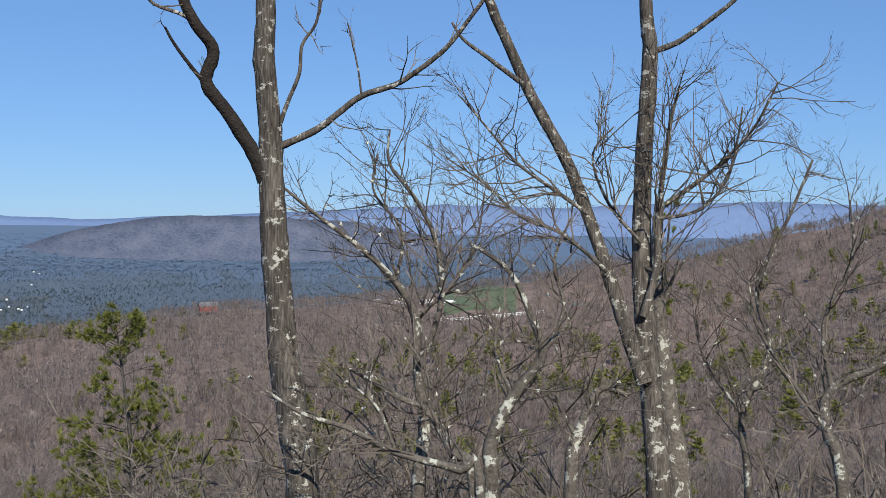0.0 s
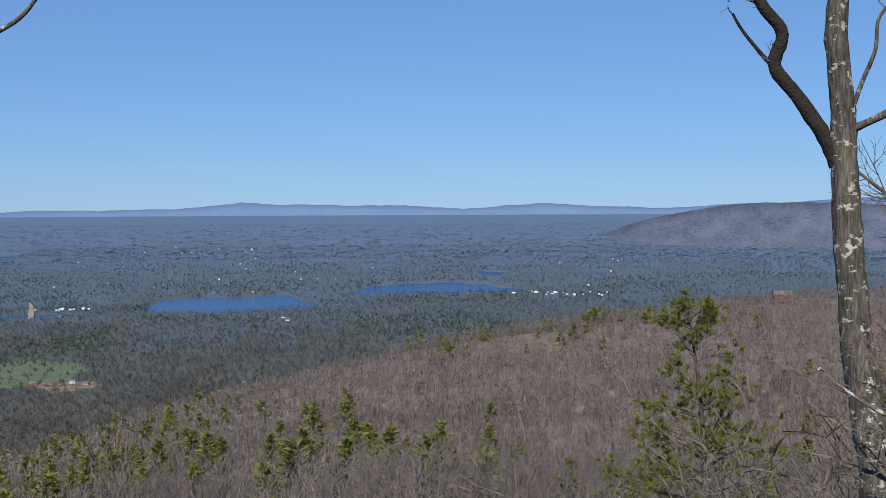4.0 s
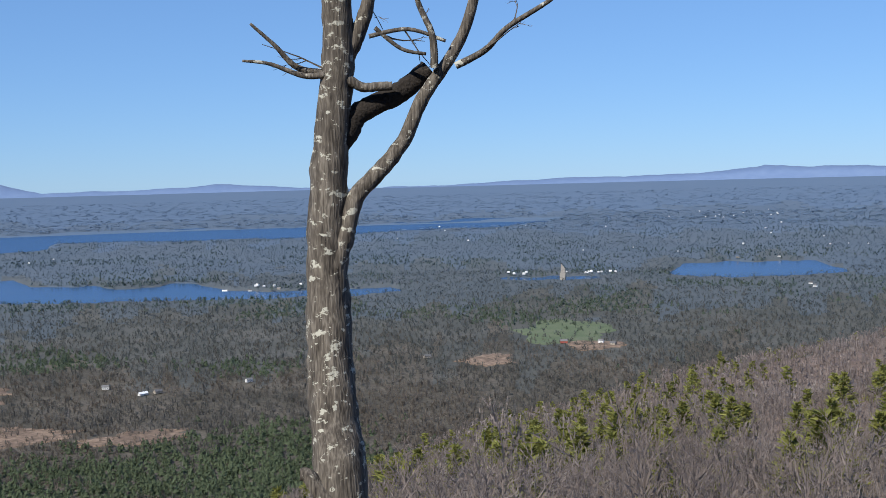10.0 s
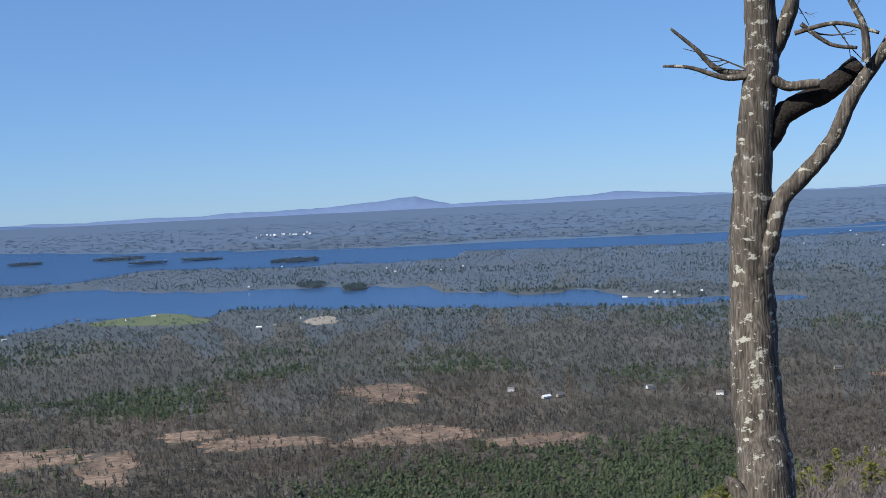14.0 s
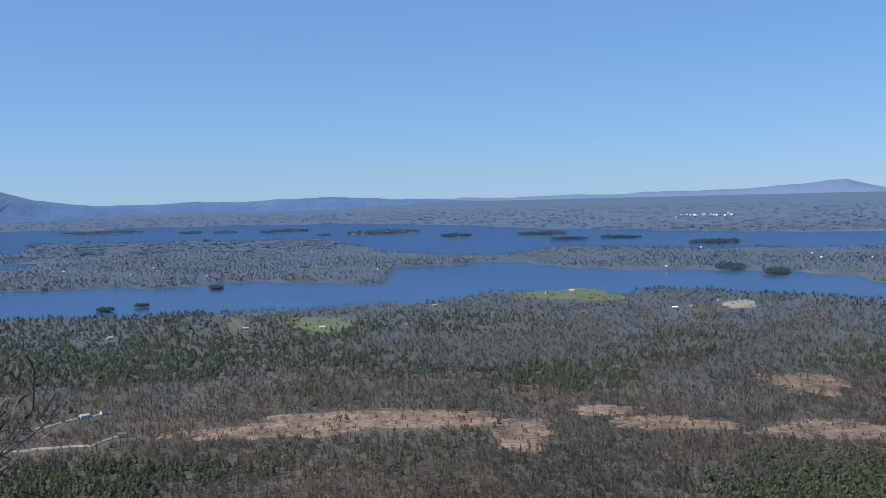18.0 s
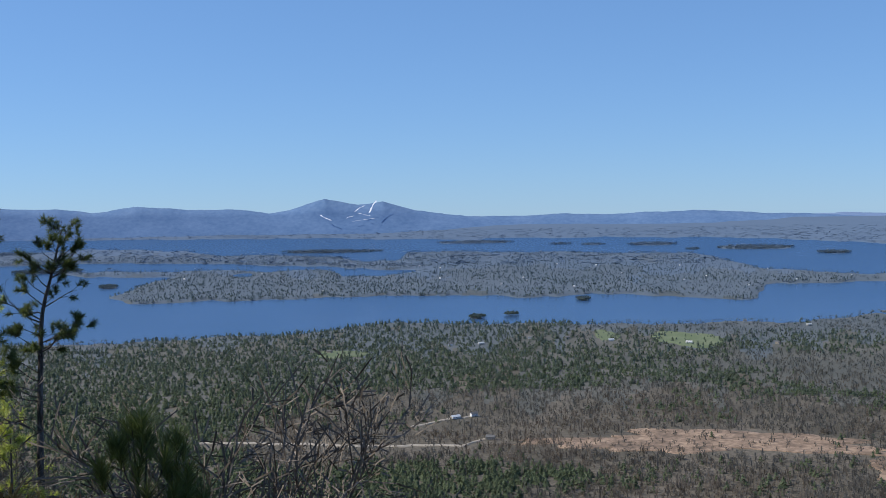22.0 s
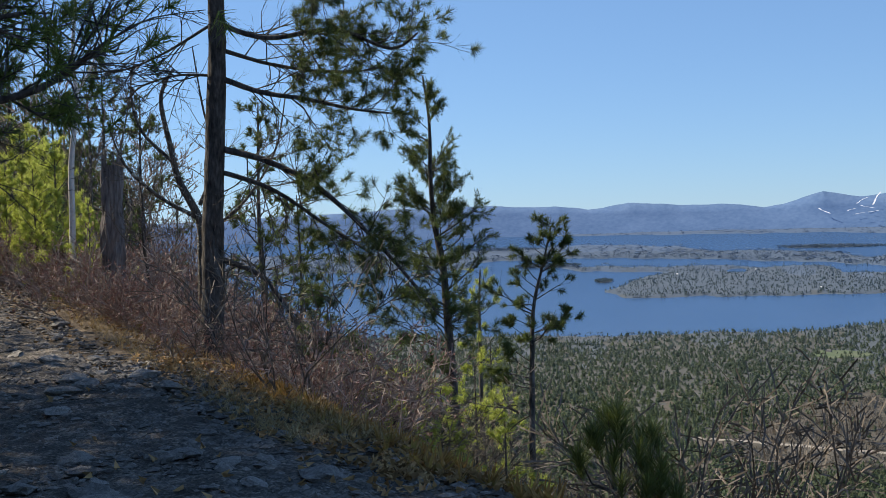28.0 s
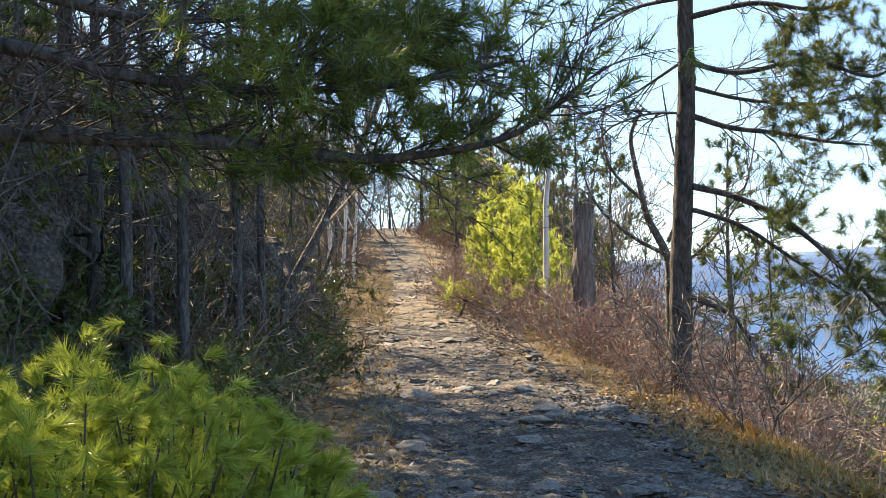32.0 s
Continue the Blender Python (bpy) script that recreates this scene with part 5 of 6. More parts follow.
pine_tree("pine_tree", "slim pine with open upswept boughs on the slope", [(line(18, 133.1, -11, 133.27, -8.7, 133.4, -5.84, 133.58, -2.53, 133.93, -0.32, 134.09, 1.89, 134.07, 4.63, 134.33, 6.94), 0.085, 0.012)], 202, auto=(90, 0.28, 0.99, 1.05, 0.3, 0.35), needle=0.075, width=0.0035, tuft=15, kids=(6, 4), share=0.9, back=0.2, fan=0.8)
pine_tree("pine_tree", "small crooked pine with clumped dark needles", [(line(17, 129.5, -13, 129.46, -9.74, 129.37, -6.5, 129.23, -4.3, 128.76, -2.4, 128.3, -0.48), 0.05, 0.01)], 203, auto=(44, 0.4, 0.99, 0.85, 0.35, 0.2), needle=0.1, width=0.0042, tuft=40, kids=(3, 2), share=0.8)
pine_tree("pine_tree", "slender young pine behind the slim pine", [(line(20, 131.9, -11, 131.9, -5, 131.8, -2.5), 0.05, 0.01)], 204, auto=(26, 0.3, 0.99, 0.7, 0.2), needle=0.09, width=0.004, tuft=20, kids=(4, 2), mat=M_YOUNG)
for k, (a, e, d, h) in enumerate(((135.4, -7.4, 17, 1.6), (132.2, -7.0, 16.5, 1.8), (137.6, -6.6, 16, 1.5), (130.8, -9.0, 15.5, 1.2), (136.2, -9.0, 14.5, 0.9), (133.9, -8.2, 15.5, 1.4), (131.4, -6.2, 18.5, 1.8), (134.6, -10.2, 13.5, 1.0), (138.9, -8.4, 14.0, 1.1))):
    top = aim(a, e, d)
    g = float(ground_z(top[0], top[1]))
    pine_tree("pine_sapling", "yellow-green pine sapling on the slope", [(np.array([[top[0], top[1], g], [top[0], top[1], (g + top[2]) / 2], top]), 0.03, 0.006)], 210 + k, auto=(24, 0.25, 0.98, h * 0.55, 0.2), needle=0.09, width=0.004, tuft=20, kids=(4, 2), mat=M_YOUNG, group="pine saplings on the slope")


def clump(label, seed, at, shoots, spread_, h, needle, width, tuft, mat, lean=0.5, group="", fan=0.7):
    """A low pine: many upturned shoots, each clothed in long needles."""
    rg = np.random.default_rng(seed)
    th = thing("pine_sapling", at, label, "shrub", group)
    a, q = rg.uniform(0, 6.28, shoots), np.sqrt(rg.random(shoots))
    base = np.stack([np.cos(a) * q * spread_[0] * 0.25, np.sin(a) * q * spread_[1] * 0.25, 0 * q], -1)
    tip = np.stack([np.cos(a) * q * spread_[0], np.sin(a) * q * spread_[1], h * np.sqrt(1 - 0.8 * q ** 2) * rg.uniform(0.35, 1.05, shoots)], -1)
    mid = base * 0.4 + tip * 0.6 - [0, 0, 0.12 * h]
    few = np.arange(shoots) % 4 == 0
    m = int(few.sum())
    part("branchwork", joined([prisms(base[few], mid[few], [0.012] * m, [0.008] * m), prisms(mid[few], tip[few], [0.008] * m, [0.004] * m)]), M_PINEBARK, th)
    D = unit(np.stack([np.cos(a) * q, np.sin(a) * q, 0 * a], -1) * (1 - lean) * 1.1 + 0.55 * (1 - lean) * rg.normal(size=(shoots, 3)) + [0, 0, 0.1 + lean])
    part("foliage", needles(rg, tip, D, tuft, needle, width, needle * 0.7, fan), mat, th)
    return th


def on_ground(az, r, up=0.0):
    p = polar(az, r)
    return (p[0], p[1], p[2] + up)


clump("bright green young pine beside the trail", 221, on_ground(168.6, 5.4, -0.05), 360, (0.85, 0.8), 1.1, 0.095, 0.0026, 84, M_SUNLIT, 0.1, group="young pines by the trail")
clump("bright green young pine leaning over the trail", 222, on_ground(174.0, 5.0, -0.1), 360, (0.95, 0.85), 1.15, 0.095, 0.0026, 84, M_SUNLIT, 0.1, group="young pines by the trail")
clump("bright green young pine among dark stems", 223, on_ground(182.0, 5.0, -0.1), 330, (0.95, 0.85), 1.1, 0.095, 0.0026, 84, M_SUNLIT, 0.1, group="young pines by the trail")
clump("small bright green pine at the trail edge", 226, on_ground(164.9, 5.7, -0.05), 220, (0.55, 0.5), 0.95, 0.095, 0.0026, 84, M_SUNLIT, 0.1, group="young pines by the trail")
clump("bright green young pine in the middle of the clump", 227, on_ground(171.2, 5.7, -0.05), 320, (0.8, 0.7), 1.25, 0.095, 0.0026, 84, M_SUNLIT, 0.1, group="young pines by the trail")
clump("long-needled dark pine top at the slope edge", 224, tuple(aim(125.4, -13.2, 9.0)), 34, (0.38, 0.38), 0.72, 0.2, 0.0035, 70, M_NEEDLE, 0.9)
clump("long-needled low pine top at the slope edge", 225, tuple(aim(123.6, -14.4, 9.0)), 16, (0.2, 0.2), 0.5, 0.2, 0.0035, 50, M_NEEDLE, 0.9)

# the bough over the trail, on a pine that stands above it
OVER = [(np.array([on_ground(186, 5.2), on_ground(186, 5.2, 2.4), on_ground(186, 5.2, 5.0), on_ground(186, 5.2, 8.0)]), 0.16, 0.08),
        (np.concatenate([[on_ground(186, 5.2, 1.7)], line(5.0, 176.63, 6.6, 171.65, 6.41, 166.41, 6.16, 162.1, 5.59, 158.26, 5.4, 152.73, 6.3, 149, 8.8, to=4.6)]), 0.045, 0.008),
        (np.concatenate([[on_ground(186, 5.2, 2.1)], line(5.0, 176.57, 10.5, 171.6, 9.42, 165, 8.71, 158.19, 8.93, 152.65, 9.9, to=4.8)]), 0.04, 0.008),
        (np.concatenate([[on_ground(186, 5.2, 2.4)], line(5.3, 176, 13, 170, 12, 163, 12.2, 157, 12.0, to=5.2)]), 0.04, 0.008),
        (np.concatenate([[on_ground(186, 5.2, 2.0)], line(5.6, 178, 8.4, 172, 7.6, 167, 7.4, to=6.2)]), 0.03, 0.008)]
pine_tree("pine_tree", "dark pine whose long boughs overhang the trail", OVER, 230, count=30.0, L=0.65, needle=0.1, width=0.0026, tuft=26, kids=(4, 2), R=0.0065, share=0.5, back=0.1, lift=0.03, fan=0.9, mat=M_LIT_BOUGH,
          keep=lambda T, rg: (np.degrees(np.arctan2(T[:, 2] - EYE, np.hypot(T[:, 0], T[:, 1]))) > 4.2) & (rg.random(len(T)) < np.interp(np.degrees(np.arctan2(-T[:, 0], T[:, 1])) % 360, (148, 153, 158, 164, 168, 173), (0.2, 0.5, 0.95, 0.7, 0.2, 0.05))))


# ---- bare trees, snags and dark pines further along ----
def bare_tree(label, seed, h, r, bark, group):
    rg = np.random.default_rng(seed)
    th = thing("bare_tree", (0, 0, 0), label, "tree", group)
    pts = np.cumsum(np.concatenate([[[0, 0, -0.2]], np.stack([rg.normal(0, 0.05 * h, 6), rg.normal(0, 0.05 * h, 6), np.full(6, h / 6)], -1)]), 0)
    part("trunk", tube(pts, np.linspace(r, r * 0.25, 7), 8, 0.05, seed), bark, th, smooth=True)
    P, D, ln = boughs(rg, pts, 16, 0.3, 0.98, 0.4 * h, 0.15 * h, 0.7)
    A, B, ra, rb, _, _ = grow(rg, P, D, ln, 0.25 * r * ln / (0.3 * h), (5, 3), 0.5, 0.7, 0.16, 0.1, 3)
    part("branchwork", sticks(rg, A, B, np.maximum(ra, 0.006), np.maximum(rb, 0.005), 0.012), M_TWIG, th)
    return th


def place(protos, spots, seed):
    """Copies of protos at (heading, distance, size); the patterns themselves are dropped."""
    rg = np.random.default_rng(seed)
    for k, (a, r, s) in enumerate(spots):
        copy_thing(protos[k % len(protos)], Matrix.Translation(on_ground(a, r, -0.05)) @ Matrix.Rotation(rg.uniform(0, 6.28), 4, "Z") @ Matrix.Scale(s, 4))
    for p in protos:
        for c in list(p.children):
            bpy.data.objects.remove(c)
        bpy.data.objects.remove(p)


def scatter(n, az0, az1, r0, r1, s0, s1, seed):
    g = np.random.default_rng(seed)
    return [(a, r, s) for a, r, s in zip(g.uniform(az0, az1, n), np.sqrt(g.uniform(r0 ** 2, r1 ** 2, n)), g.uniform(s0, s1, n))]


bare = [bare_tree("leafless grey tree on the bank above the trail", 300 + k, 5.0, 0.05, M_BARK, "bare trees on the bank") for k in range(5)]
place(bare, scatter(44, 161.5, 184, 11, 45, 0.7, 1.5, 31) + scatter(26, 159.8, 164, 30, 90, 0.7, 1.2, 32) + scatter(12, 146, 156.5, 24, 60, 0.6, 1.0, 33) + scatter(5, 144, 150.5, 19, 27, 0.6, 0.8, 39) + scatter(26, 152.5, 161.5, 68, 100, 0.8, 1.4, 38), 34)
shade_pines = []
for k in range(3):
    h = 6.0
    shade_pines.append(pine_tree("pine_tree", "dark shaded pine further along the trail", [(np.array([[0, 0, -0.2], [0.05, 0, h * 0.3], [0, 0.06, h * 0.6], [0, 0, h]]), 0.1, 0.012)], 320 + k, auto=(60, 0.2, 0.99, 1.6, 0.4, 0.12), needle=0.13, width=0.009, tuft=13, kids=(4, 3), at=np.zeros(3), group="pines along the trail"))
# the first one is added on the bank to shade the near trail
place(shade_pines, [(172.6, 11.0, 1.0), (155.4, 47, 1.3), (154.8, 52, 1.2), (153.6, 42, 1.35), (152.2, 48, 1.2), (157.0, 72, 1.3), (151, 44, 1.15), (149.5, 40, 1.35), (154.4, 58, 1.25), (160.9, 66, 1.2), (161.2, 56, 1.1), (162.4, 64, 1.3), (152.5, 44, 1.0), (155.5, 58, 0.9), (156.6, 72, 0.9), (150.2, 38, 1.1), (153.8, 62, 1.1), (147.8, 34, 1.1), (142.3, 27, 1.12), (140.6, 30, 0.95), (161.2, 74, 0.9), (163.0, 52, 1.0), (165.5, 44, 0.9), (161.8, 62, 0.9), (171, 46, 1.3), (151.8, 52, 1.2), (154.6, 84, 1.1), (148.9, 46, 0.9), (153.0, 74, 1.2), (157.0, 92, 1.0), (158.6, 84, 0.9), (155.2, 66, 1.0), (160.3, 70, 0.85)], 35)
# pines added to shade the trail; crowns overhead, many wholly out of view
shading_pines = []
for k in range(2):
    shading_pines.append(pine_tree("pine_tree", "tall dark pine added on the bank to shade the trail", [(np.array([[0, 0, -0.2], [0.08, 0, 3.0], [0, 0.1, 6.0], [0, 0, 10.0]]), 0.065, 0.012)], 324 + k, auto=(84, 0.5, 0.99, 1.9, 0.4, 0.12), needle=0.14, width=0.009, tuft=13, kids=(4, 3), at=np.zeros(3), group="tall pines on the bank"))
place(shading_pines, [(173.6, 13.4, 1.0), (170.2, 12.6, 0.95), (175.4, 15, 1.05), (171.2, 10.4, 0.95), (188, 9.0, 0.95), (179, 17, 1.1), (191, 12, 1.0), (181.5, 21, 1.1), (186, 19, 1.1), (190, 17, 1.0), (175.5, 20.5, 1.05), (178.5, 27, 1.1), (195, 10, 1.0), (194, 14.5, 1.0), (199, 12, 1.0), (164.8, 15.2, 0.9), (168.6, 11.1, 0.95), (166.0, 13.5, 0.95), (168.5, 18, 1.0), (174, 17, 1.0), (171.8, 14.8, 0.95), (177, 13, 1.0), (177, 24, 1.1), (171, 27, 1.0), (182, 14, 1.0)], 37)
bright = pine_tree("pine_sapling", "bright yellow-green young pine by the trail", [(np.array([[0, 0, -0.1], [0.02, 0, 1.0], [0, 0, 2.6]]), 0.03, 0.006)], 330, auto=(60, 0.08, 0.99, 1.0, 0.25, 0.5), needle=0.1, width=0.0042, tuft=22, kids=(5, 3), back=0.15, mat=M_YOUNG, at=np.zeros(3), group="bright young pines")
place([bright], [(153.9, 25, 0.95), (152.7, 23.8, 0.9), (151.7, 25, 1.1), (153.2, 28, 1.3), (150.3, 22, 0.7), (152.2, 27, 1.2)], 36)

BIRCH = [(line(22, 151.1, -4.5, 151.03, -0.1, 150.97, 3.2, 150.63, 5.9, 150.75, 7.8, 150.5, 11), 0.062, 0.025), (line(22, 150.9, 4.6, 151.6, 5.6, 152.2, 6.4, 152.6, 8), 0.03, 0.01), (line(22, 150.7, 6.2, 149.9, 7.6, 149.2, 9.6), 0.025, 0.008)]
limb_tree("birch_tree", "white-barked birch with black scars and bare twigs", "tree", BIRCH, M_BIRCH, M_TWIG, 341, 5, 0.8, 0.008, (3, 2))
BENT = [(line(17, 145.2, -7, 145.16, -1.66, 145.24, 0.27, 146.14, 2.23, 146.49, 3.89, 146.83, 6.08, 146.23, 7.42), 0.075, 0.02), (line(17, 145.3, 0.4, 147.0, 1.4, 148.6, 3.0, 149.3, 5.0), 0.035, 0.01), (line(17, 146.3, 3.0, 147.8, 4.6, 148.2, 6.6, 147.8, 8.4), 0.03, 0.008), (line(17, 145.2, 1.0, 144.4, 3.2, 144.9, 5.6, 145.3, 8.5), 0.03, 0.008), (line(17, 145.2, -0.5, 143.2, 1.0, 141.6, 3.4, 141.0, 6), 0.028, 0.008)]
limb_tree("tree", "crooked bare tree behind the tall pine", "tree", BENT, M_BARK, M_TWIG, 342, 6, 0.8, 0.007, (4, 2))
SAP = [(line(12, 168.8, -7, 168.75, -3.1, 168.58, 0.93, 168.31, 4.16, 168.06, 6.0, 167.8, 10), 0.035, 0.015), (line(12, 168.5, 2, 169.6, 4, 170.4, 6.6), 0.012, 0.005), (line(12, 168.6, 0, 167.2, 2.2, 166.2, 5), 0.012, 0.005)]
limb_tree("sapling", "thin pale sapling stem on the dark bank", "tree", SAP, M_TWIG, M_TWIG, 343, 5, 0.6, 0.005, (3, 2))
for k, (a, d) in enumerate(((160.9, 34), (160.4, 35), (161.6, 31))):
    limb_tree("birch_tree", "slender pale birch leaning by the trail", "tree", [(line(d, a + 0.1, -2.5, a, 0.2, a - 0.2, 3.5, a - 0.1, 7), 0.07, 0.025), (line(d, a, 2, a + 0.8, 4, a + 1.1, 6), 0.02, 0.008)], M_BIRCH, M_TWIG, 350 + k, 5, 0.8, 0.008, (3, 2), "slender birches")

# the broken snag
sn = np.array(on_ground(149.2, 20, -0.2))
snag = thing("snag", sn, "weathered grey broken tree snag without bark", "dead tree")
tp = float(aim(149.3, 3.3, 20)[2] - sn[2])
V, F = tube(np.array([[0, 0, 0], [0.02, 0, tp * 0.5], [0, 0.02, tp]]), [0.22, 0.18, 0.17], 16, 0.1, 5)
V[-1, 2] -= 0.5
g = np.random.default_rng(5)
V[-17:-1, 2] += g.uniform(-0.45, 0.12, 16)
part("trunk", (V, F), M_DEADWOOD, snag)
for k in range(5):
    a = k * 1.26
    part("splinter", prisms(np.array([[math.cos(a) * 0.15, math.sin(a) * 0.15, tp - 0.5]]), np.array([[math.cos(a) * 0.17, math.sin(a) * 0.17, tp + g.uniform(-0.1, 0.35)]]), [0.05], [0.008], 4), M_DEADWOOD, snag)


# ---- shrubs ----
def shrub(name, label, seed, stems, h, r, mat, group, kids=(4, 3), leaf=None, flare=0.55, R=0.005):
    rg = np.random.default_rng(seed)
    th = thing(name, (0, 0, 0), label, "shrub", group)
    main = max(5, stems // 4)
    a, q = np.arange(main) * 6.28 / main + rg.normal(0, 0.3, main), np.sqrt(rg.random(main)) * r
    P = np.stack([np.cos(a) * q, np.sin(a) * q, -0.05 + 0 * q], -1)
    D = unit(np.stack([np.cos(a) * flare, np.sin(a) * flare, 0 * a + 1], -1) + 0.25 * rg.normal(size=(main, 3)))
    tips = []
    for p, d, ln in zip(P, D, h * rg.uniform(0.6, 0.95, main)):
        A, B, ra, rb, T, W = grow(rg, [p], [d], [ln], [R], (kids[0] * 2, kids[1] * 2), 0.55, 0.95, 0.2, 0.04, 3, start=0.08)
        part("stem", sticks(rg, A, B, np.maximum(ra, R * 0.42), np.maximum(rb, R * 0.3), R * 0.6), mat, th)
        tips.append((T, W))
    T, W = (np.concatenate([t[q] for t in tips]) for q in range(2))
    if leaf:
        m, n, ln, wd = leaf
        part("foliage", needles(rg, T, W, n, ln, wd, ln, 1.2), m, th)
    return th


red = [shrub("shrub", "leafless red-brown shrub along the trail edge", 400 + k, 28, 1.1, 0.5, M_RED, "red-brown shrubs", (5, 3), (M_BUD, 2, 0.035, 0.008), R=0.009) for k in range(4)]
spots = []
g = np.random.default_rng(41)
for k in range(200):
    u = 9.5 + 24 * g.random() ** 1.2
    s_ = np.interp(u, (10, 18, 26), (3.9, 3.3, 2.3)) + 3.4 * g.random() ** 1.1
    az = 159 - math.degrees(math.atan2(s_, u))
    if az > 137:
        spots.append((az, math.hypot(u, s_), g.uniform(0.8, 1.2) * np.interp(u, (13, 18, 27), (1, 1.3, 1.3))))
place(red, spots, 42)
grey = [shrub("brush", "leafless grey brush on the falling slope", 410 + k, 14, 1.5, 0.3, M_TWIG, "grey brush", (4, 3), flare=0.4, R=0.010) for k in range(4)]
place(grey, scatter(60, 124, 144, 11, 24, 0.7, 1.3, 43) + [(104, 11.5, 1.5), (107.5, 11, 1.3), (110.5, 11, 1.4), (113, 11, 1.3), (116.5, 10.5, 1.45), (118, 11, 1.65), (119.2, 11.5, 1.7), (120, 10.5, 1.75), (121, 10.5, 1.7), (122.5, 11.5, 1.85)], 44)
scrub = [shrub("scrub_bush", "bare lichen-flecked grey scrub on the near slope", 420 + k, 13, 3.7, 0.5, M_TWIG, "scrub on the near slope", (4, 3), None, flare=0.5, R=0.014) for k in range(5)]
place(scrub, scatter(60, -24, 13, 10, 26, 0.75, 1.3, 45) + scatter(10, 13, 24, 14, 26, 0.6, 0.9, 46), 47)
green = [shrub("evergreen_shrub", "low dark evergreen shrub on the bank", 430 + k, 16, 0.75, 0.4, M_SHRUB, "evergreen shrubs on the bank", (4, 2), (M_DARKLEAF, 5, 0.07, 0.012)) for k in range(3)]
spots = []
for k in range(190):
    u, s_ = g.uniform(6.5, 32), -g.uniform(1.0, 7.0)
    spots.append((159 - math.degrees(math.atan2(s_, u)), math.hypot(u, s_), g.uniform(0.9, 1.5)))
place(green, spots, 48)
brown = [shrub("dry_shrub", "dry brown shrub on the shaded bank", 440 + k, 18, 1.1, 0.4, M_SHRUB, "dry shrubs on the bank", (4, 3), R=0.009) for k in range(3)]
spots = []
for k in range(105):
    u, s_ = g.uniform(9, 80), -g.uniform(1.1, 9.0)
    spots.append((159 - math.degrees(math.atan2(s_, u)), math.hypot(u, s_), g.uniform(0.6, 1.15)))
for k in range(70):
    u = g.uniform(33, 78)
    s_ = np.interp(u, (33, 37, 60, 80), (3.0, 3.1, 2.1, 2.0)) + 2.4 * g.random() if k % 5 else np.interp(u, (30, 37, 60, 80), (-0.9, -0.4, -0.9, -0.9)) - 1.5 * g.random()
    spots.append((159 - math.degrees(math.atan2(s_, u)), math.hypot(u, s_), g.uniform(0.9, 1.5)))
place(brown, spots + [(156.2, 62, 1.5), (155.6, 58, 1.3), (156.6, 66, 1.4)], 49)


thick = [shrub("thicket", "dark leafless thicket on the shaded bank", 450 + k, 12, 2.4, 0.5, M_TWIG, "thickets on the bank", (5, 4), flare=0.6, R=0.012) for k in range(3)]
spots = []
for k in range(22):
    u, s_ = g.uniform(11, 34), -g.uniform(1.8, 9.0)
    spots.append((159 - math.degrees(math.atan2(s_, u)), math.hypot(u, s_), g.uniform(0.7, 1.25)))
place(thick, spots, 50)


# ---- rocks, stones, grass and leaves ----
def rock_mesh(seed, size, sub, rough, mat=M_ROCK):
    bm = bmesh.new()
    bmesh.ops.create_icosphere(bm, subdivisions=sub, radius=1)
    for v in bm.verts:
        n = v.co.normalized()
        k = 1 + rough * noise.noise(n * 1.6 + Vector((seed, 0, 0))) + 0.4 * rough * noise.noise(n * 5 + Vector((0, seed, 0))) + 0.5 * rough * abs(noise.noise(n * 2.3 + Vector((0, 0, seed)))) + 0.18 * rough * abs(noise.noise(n * 11 + Vector((seed, seed, 0))))
        q = n * k
        v.co = Vector((q.x * size[0], q.y * size[1], q.z * size[2]))
    me = bpy.data.meshes.new("rock")
    bm.to_mesh(me)
    bm.free()
    me.materials.append(mat)
    return me


for k, (a, r, up, size) in enumerate(((169.2, 17.5, 0.3, (0.8, 0.8, 0.9)), (172.0, 15.0, 0.3, (0.7, 0.8, 0.9)), (176.8, 12, 0.3, (0.6, 0.7, 1.2)), (179.5, 10.5, 0.3, (0.8, 0.7, 1.4)), (167.6, 21, 0.2, (0.8, 0.9, 0.9)), (165.8, 24, 0.2, (0.9, 0.9, 0.8)), (170.5, 19, 0.3, (0.7, 0.8, 0.9)), (166.4, 18.5, 0.1, (0.8, 0.7, 0.7)), (164.6, 20.5, 0.2, (0.7, 0.7, 0.8)))):
    ob = tagged(new("boulder", rock_mesh(k * 3.7, size, 4, 0.9, M_SHADED_LEDGE)), "grey ledge rock darkened for shade on the wooded bank", "rock", "ledge rocks")
    ob.location = on_ground(a, r, up)
    ob.rotation_euler = (0.2, 0.1, k * 1.1)
trail_ob = bpy.data.objects["trail"]
stones = [rock_mesh(k * 2.1 + 50, (1, 0.7, 0.28), 2, 0.7, M_SLAB) for k in range(6)]
g = np.random.default_rng(51)
for k in range(290):
    u, s_ = 4.5 + 40 * g.random() ** 1.7, g.uniform(-0.2, 3.2)
    x, y = u * pd[0] + s_ * ps[0], u * pd[1] + s_ * ps[1]
    ob = new("stone", stones[k % 6])
    q = 0.03 + 0.15 * g.random() ** 2.2
    ob.scale, ob.rotation_euler = (q, q, q), (g.normal() * 0.15, g.normal() * 0.15, g.uniform(0, 6.28))
    ob.location = (x, y, float(ground_z(x, y)) + 0.045)
    ob.parent = trail_ob
ob = new("stone", stones[2])
p = on_ground(155.76, 20.5, 0.06)
ob.scale, ob.location, ob.parent = (0.19, 0.19, 0.16), p, trail_ob


